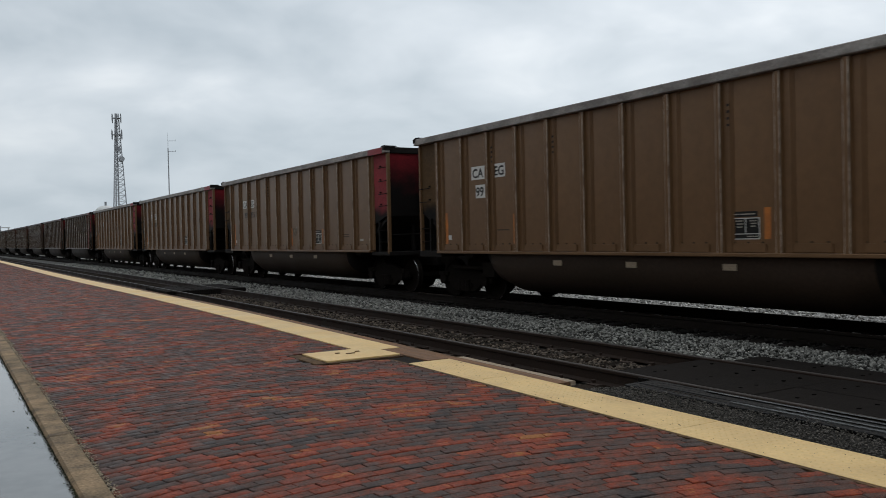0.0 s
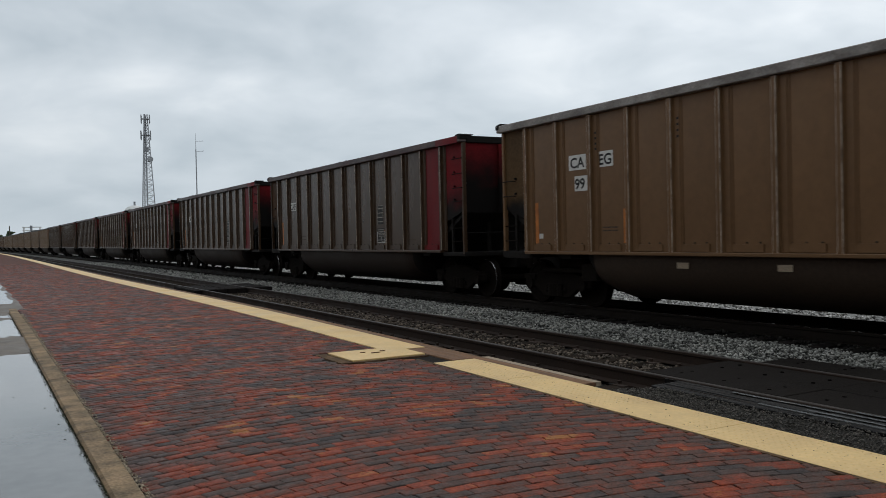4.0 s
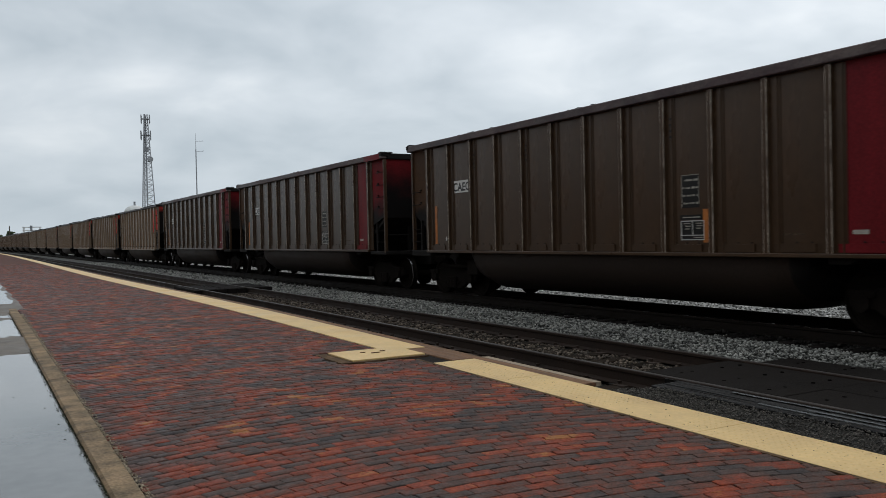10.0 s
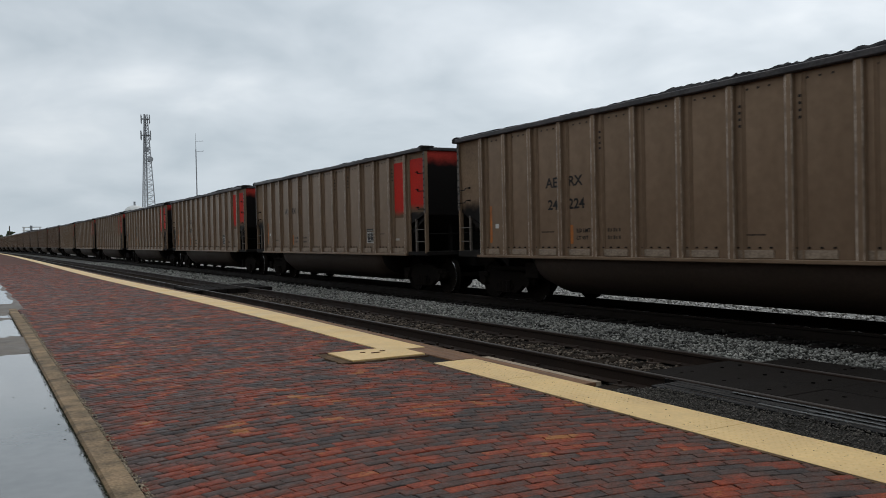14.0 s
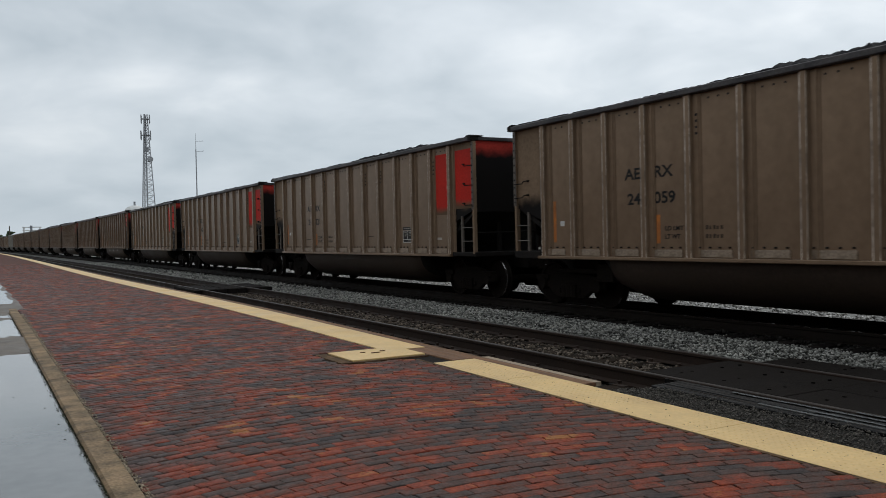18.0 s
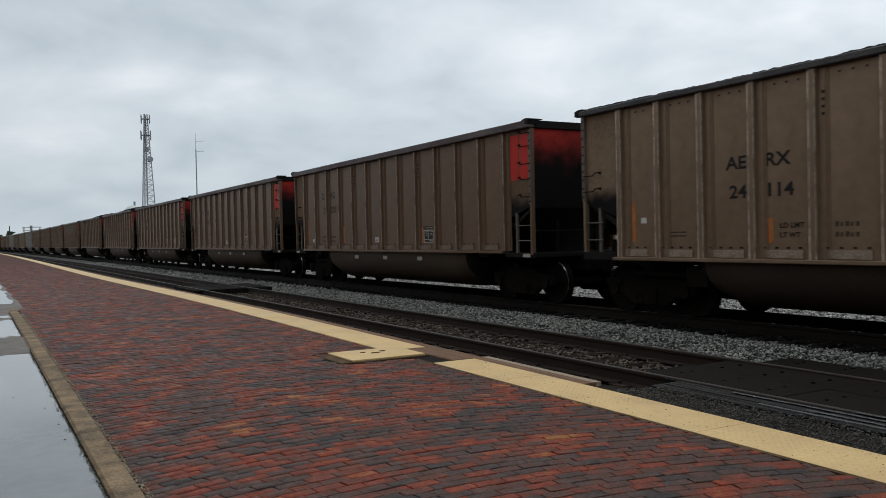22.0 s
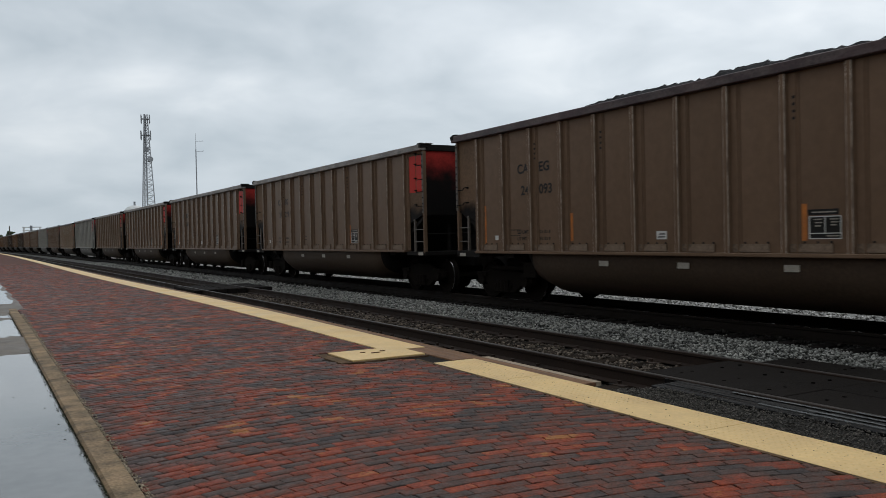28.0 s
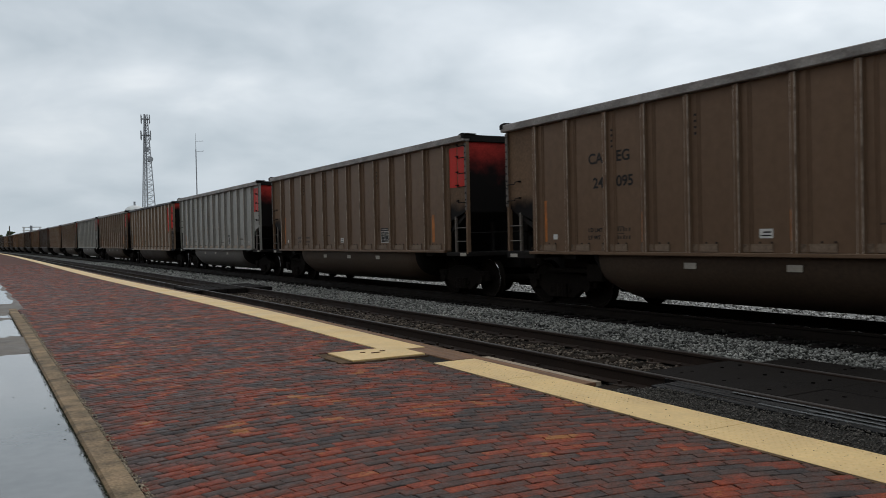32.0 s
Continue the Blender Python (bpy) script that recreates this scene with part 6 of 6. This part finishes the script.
def distance():
    lattice_tower()
    radio_mast()
    long_shed()
    gable_house(75.0, 65.5, -48, 5.2, 9, 4.4, 1.3, "siding_white", "white two-storey house with a gable roof", ((-1.4, 0.9, 0.8, 1.2), (1.4, 0.9, 0.8, 1.2), (-1.2, 2.9, 0.8, 1.1), (1.2, 2.9, 0.8, 1.1)), ((0, 0.9, 2.0),))
    gable_house(88.0, 60.0, -52, 8.0, 11, 4.2, 2.4, "siding", "grey house with a steep gable roof", ((-2.4, 1.0, 1.0, 1.3), (2.4, 1.0, 1.0, 1.3), (0, 4.0, 0.9, 1.1)), ((0, 1.0, 2.1),))
    gable_house(92.0, 82.0, -44, 9.0, 12, 4.0, 2.2, "siding_white", "white house with a grey gable roof", ((-2.6, 1.0, 1.0, 1.3), (2.6, 1.0, 1.0, 1.3)), ((0, 1.0, 2.1),))
    for x, y, h, s in ((98, 71, 9.5, 1), (101, 58, 8.5, 2), (110, 90, 10, 3), (85, 95, 8, 4), (120, 44, 9, 5), (60, 250, 9, 6), (45, 330, 9, 7), (30, 420, 9, 8)):
        tree(x, y, h, s)
    tank = thing("storage_tank", "white storage tank with a domed roof", "tank", pose(42.6, 262, -1.6))
    prof = [(3.0 * math.cos(a), 12.3 + 2.0 * math.sin(a)) for a in np.linspace(0, math.pi / 2, 7)]
    s = Shape().rod((0, 0, 0), (0, 0, 12.3), 3.0, 24)
    part("wall", s, MAT["siding_white"], tank)
    d = Shape()
    for (r0, z0), (r1, z1) in zip(prof, prof[1:]):
        d.rod((0, 0, z0), (0, 0, z1), r0, 24, max(r1, 0.05))
    part("roof", d, MAT["siding_white"], tank)
    part("vent", Shape().rod((0, 0, 14.2), (0, 0, 15.4), 0.3, 8), MAT["galv"], tank)
    gantry = thing("signal_gantry", "pale steel signal gantry over the far tracks", "signal gantry", pose(13.2, 268, -0.45))
    part("leg", Shape().box(-0.2, 0.2, -0.2, 0.2, 0, 7.2), MAT["siding_white"], gantry)
    part("leg", Shape().box(4.0, 4.4, -0.2, 0.2, 0, 7.2), MAT["siding_white"], gantry)
    part("beam", Shape().box(-0.4, 4.6, -0.15, 0.15, 7.0, 7.25).box(-0.4, 4.6, -0.15, 0.15, 6.1, 6.3), MAT["siding_white"], gantry)
    part("signal_head", Shape().box(1.6, 2.2, -0.4, -0.15, 6.0, 7.6), MAT["galv"], gantry)
    pole = thing("utility_pole", "dark wooden utility pole beside the railway", "utility pole", pose(8.9, 250, -0.45))
    part("pole", Shape().rod((0, 0, 0), (0, 0, 7.2), 0.16, 8, 0.11), MAT["bark"], pole)
    part("insulator_pin", Shape().box(-0.12, 0.12, -0.05, 0.05, 6.9, 7.0), MAT["bark"], pole)
    # low dark woods along the skyline
    n = 5200
    r = np.random.default_rng(21)
    a = r.uniform(math.radians(-70), math.radians(110), n)
    d = r.uniform(560, 640, n)
    z = r.uniform(0, 1, n) ** 1.4 * (5 + 3 * np.sin(a * 23) + 2 * np.sin(a * 61))
    p = np.stack([np.sin(a) * d, np.cos(a) * d, z], -1)
    tagged(new("far_woods", scatter("far_woods", MAT["leaf"], p, r.uniform(1.6, 3.4, n), seed=22)), "low dark woods along the skyline", "woods", kind="stuff")


distance()

# ---- clay pavers, the nearest as single pieces ----
def pavers():
    deck_ob = bpy.data.objects["platform"]
    W, L = 0.1015, 0.2055

    def solid(l, w, rng):
        """A worn paver: uneven plan, soft arris, slightly dished faces."""
        a, b = l / 2, w / 2
        j = lambda: rng.gauss(0, 0.0022)
        rim = [(-a + j(), -b + j(), -0.004), (j(), -b + j(), -0.0035), (a + j(), -b + j(), -0.004), (a + j(), b + j(), -0.004), (j(), b + j(), -0.0035), (-a + j(), b + j(), -0.004)]
        top = [(x * (1 - 0.0045 / a), y * (1 - 0.0045 / b), rng.gauss(0, 0.0006)) for x, y, z in rim]
        low = [(x, y, -0.03) for x, y, z in rim]
        f = [(0, 1, 4, 5), (1, 2, 3, 4)]
        for o in (0, 6):
            f += [(o + 6 + i, o + 6 + (i + 1) % 6, o + (i + 1) % 6, o + i) for i in range(6)]
        return top + rim + low, f
    shapes = []
    rng = random.Random(3)
    for k in range(12):
        v, f = solid(0.2030, 0.0992, rng)
        me = bpy.data.meshes.new("brick")
        me.from_pydata(v, [], f)
        me.materials.append(MAT["brick"])
        shapes.append(me)
    base_v, base_f = zip(*[solid(0.2030, 0.0992, rng) for k in range(24)])
    base_v, base_f = np.array(base_v), base_f[0]
    r = random.Random(8)
    rest, single = [], 0
    k = 0
    y0 = -7.0
    while y0 < 70:
        slope = 0.50 - 0.19 * CURB_R
        x = CURB_R + 0.012 - (0.5 * L * math.cos(math.atan(slope)) if k % 2 else 0) + r.uniform(-0.03, 0.03)
        while x < STRIP_IN:
            a = math.atan(0.50 - 0.19 * (x + 0.1))
            step = L * math.cos(a)
            x0, x1 = max(x, CURB_R + 0.008), min(x + step, STRIP_IN - 0.012)
            x += step
            if x1 - x0 < 0.03:
                continue
            cx = (x0 + x1) / 2
            y = y0 + 0.50 * cx - 0.095 * cx * cx
            in_hatch = 3.84 < cx < 5.1 and 9.30 < y < 10.32
            if in_hatch or y < -6.0:
                continue
            cut = (x1 - x0) / step
            m = (cx + bend(y)[0] + r.gauss(0, 0.002), y + r.gauss(0, 0.002), deck(y) + 0.002 + r.gauss(0, 0.0017))
            t = (r.gauss(0, 0.5), r.gauss(0, 0.4))
            a += r.gauss(0, 0.016)
            if cut > 0.99 and 1.75 < cx < 4.55 and 3.05 < y < 5.2 and single < 300:
                part("brick", r.choice(shapes), None, deck_ob, at=pose(*m, t[0], t[1], math.degrees(a)) @ Matrix.Diagonal((r.uniform(0.965, 1.005), math.cos(a) * r.uniform(0.95, 1.0), 1, 1)))
                single += 1
            else:
                rest.append((*m, a, radians(t[0]), radians(t[1]), cut * r.uniform(0.965, 1.005), math.cos(a) * r.uniform(0.95, 1.0)))
        y0 += W
        k += 1
    q = np.array(rest)
    c, s = np.cos(q[:, 3])[:, None], np.sin(q[:, 3])[:, None]
    base = base_v[np.arange(len(q)) * 7 % 24]
    bx, by, bz = base[:, :, 0] * q[:, None, 6], base[:, :, 1] * q[:, None, 7], base[:, :, 2]
    v = np.stack([bx * c - by * s + q[:, None, 0], bx * s + by * c + q[:, None, 1], bz + bx * q[:, None, 5] + by * q[:, None, 4] + q[:, None, 2]], -1).reshape(-1, 3)
    n = len(q)
    f = (np.array(base_f)[None] + 18 * np.arange(n)[:, None, None]).reshape(-1, 4)
    me = bpy.data.meshes.new("paving_bricks")
    me.vertices.add(len(v))
    me.vertices.foreach_set("co", v.astype(np.float32).ravel())
    me.loops.add(f.size)
    me.loops.foreach_set("vertex_index", f.astype(np.int32).ravel())
    me.polygons.add(len(f))
    me.polygons.foreach_set("loop_start", np.arange(0, f.size, 4, dtype=np.int32))
    me.update(calc_edges=True)
    me.materials.append(MAT["brick_far"])
    tagged(part("paving_bricks", me, None, deck_ob), kind="stuff")


pavers()


def motions():
    times = [2.0 * k for k in range(17)]
    for n, car in cars.items():
        rows = []
        for t in times:
            y = n * PITCH - travel(t) - HALF
            x, s = bend(y)
            rows.append((t, pose(TRAIN_TRACK + x, y, 0, 0, 0, -math.degrees(math.atan(s)))))
        walk(car, rows)
    # all wheels roll together: one turning for each of the two axle places of a truck
    sets = [o for car in cars.values() for o in car.children_recursive if o.name.split(".")[0] == "wheelset"]
    keyed = {}
    for w in sets:
        place = w.matrix_basis.translation.copy()
        key = place.y > 0
        if key not in keyed:
            walk(w, [(k / FPS, pose(*place, math.degrees(travel(k / FPS) / 0.457) % 360)) for k in range(0, 32 * FPS + 1)])
            keyed[key] = w
        else:
            w.rotation_mode = "QUATERNION"
            w.animation_data_create()
            w.animation_data.action = keyed[key].animation_data.action
            w.animation_data.action_slot = keyed[key].animation_data.action_slot


motions()
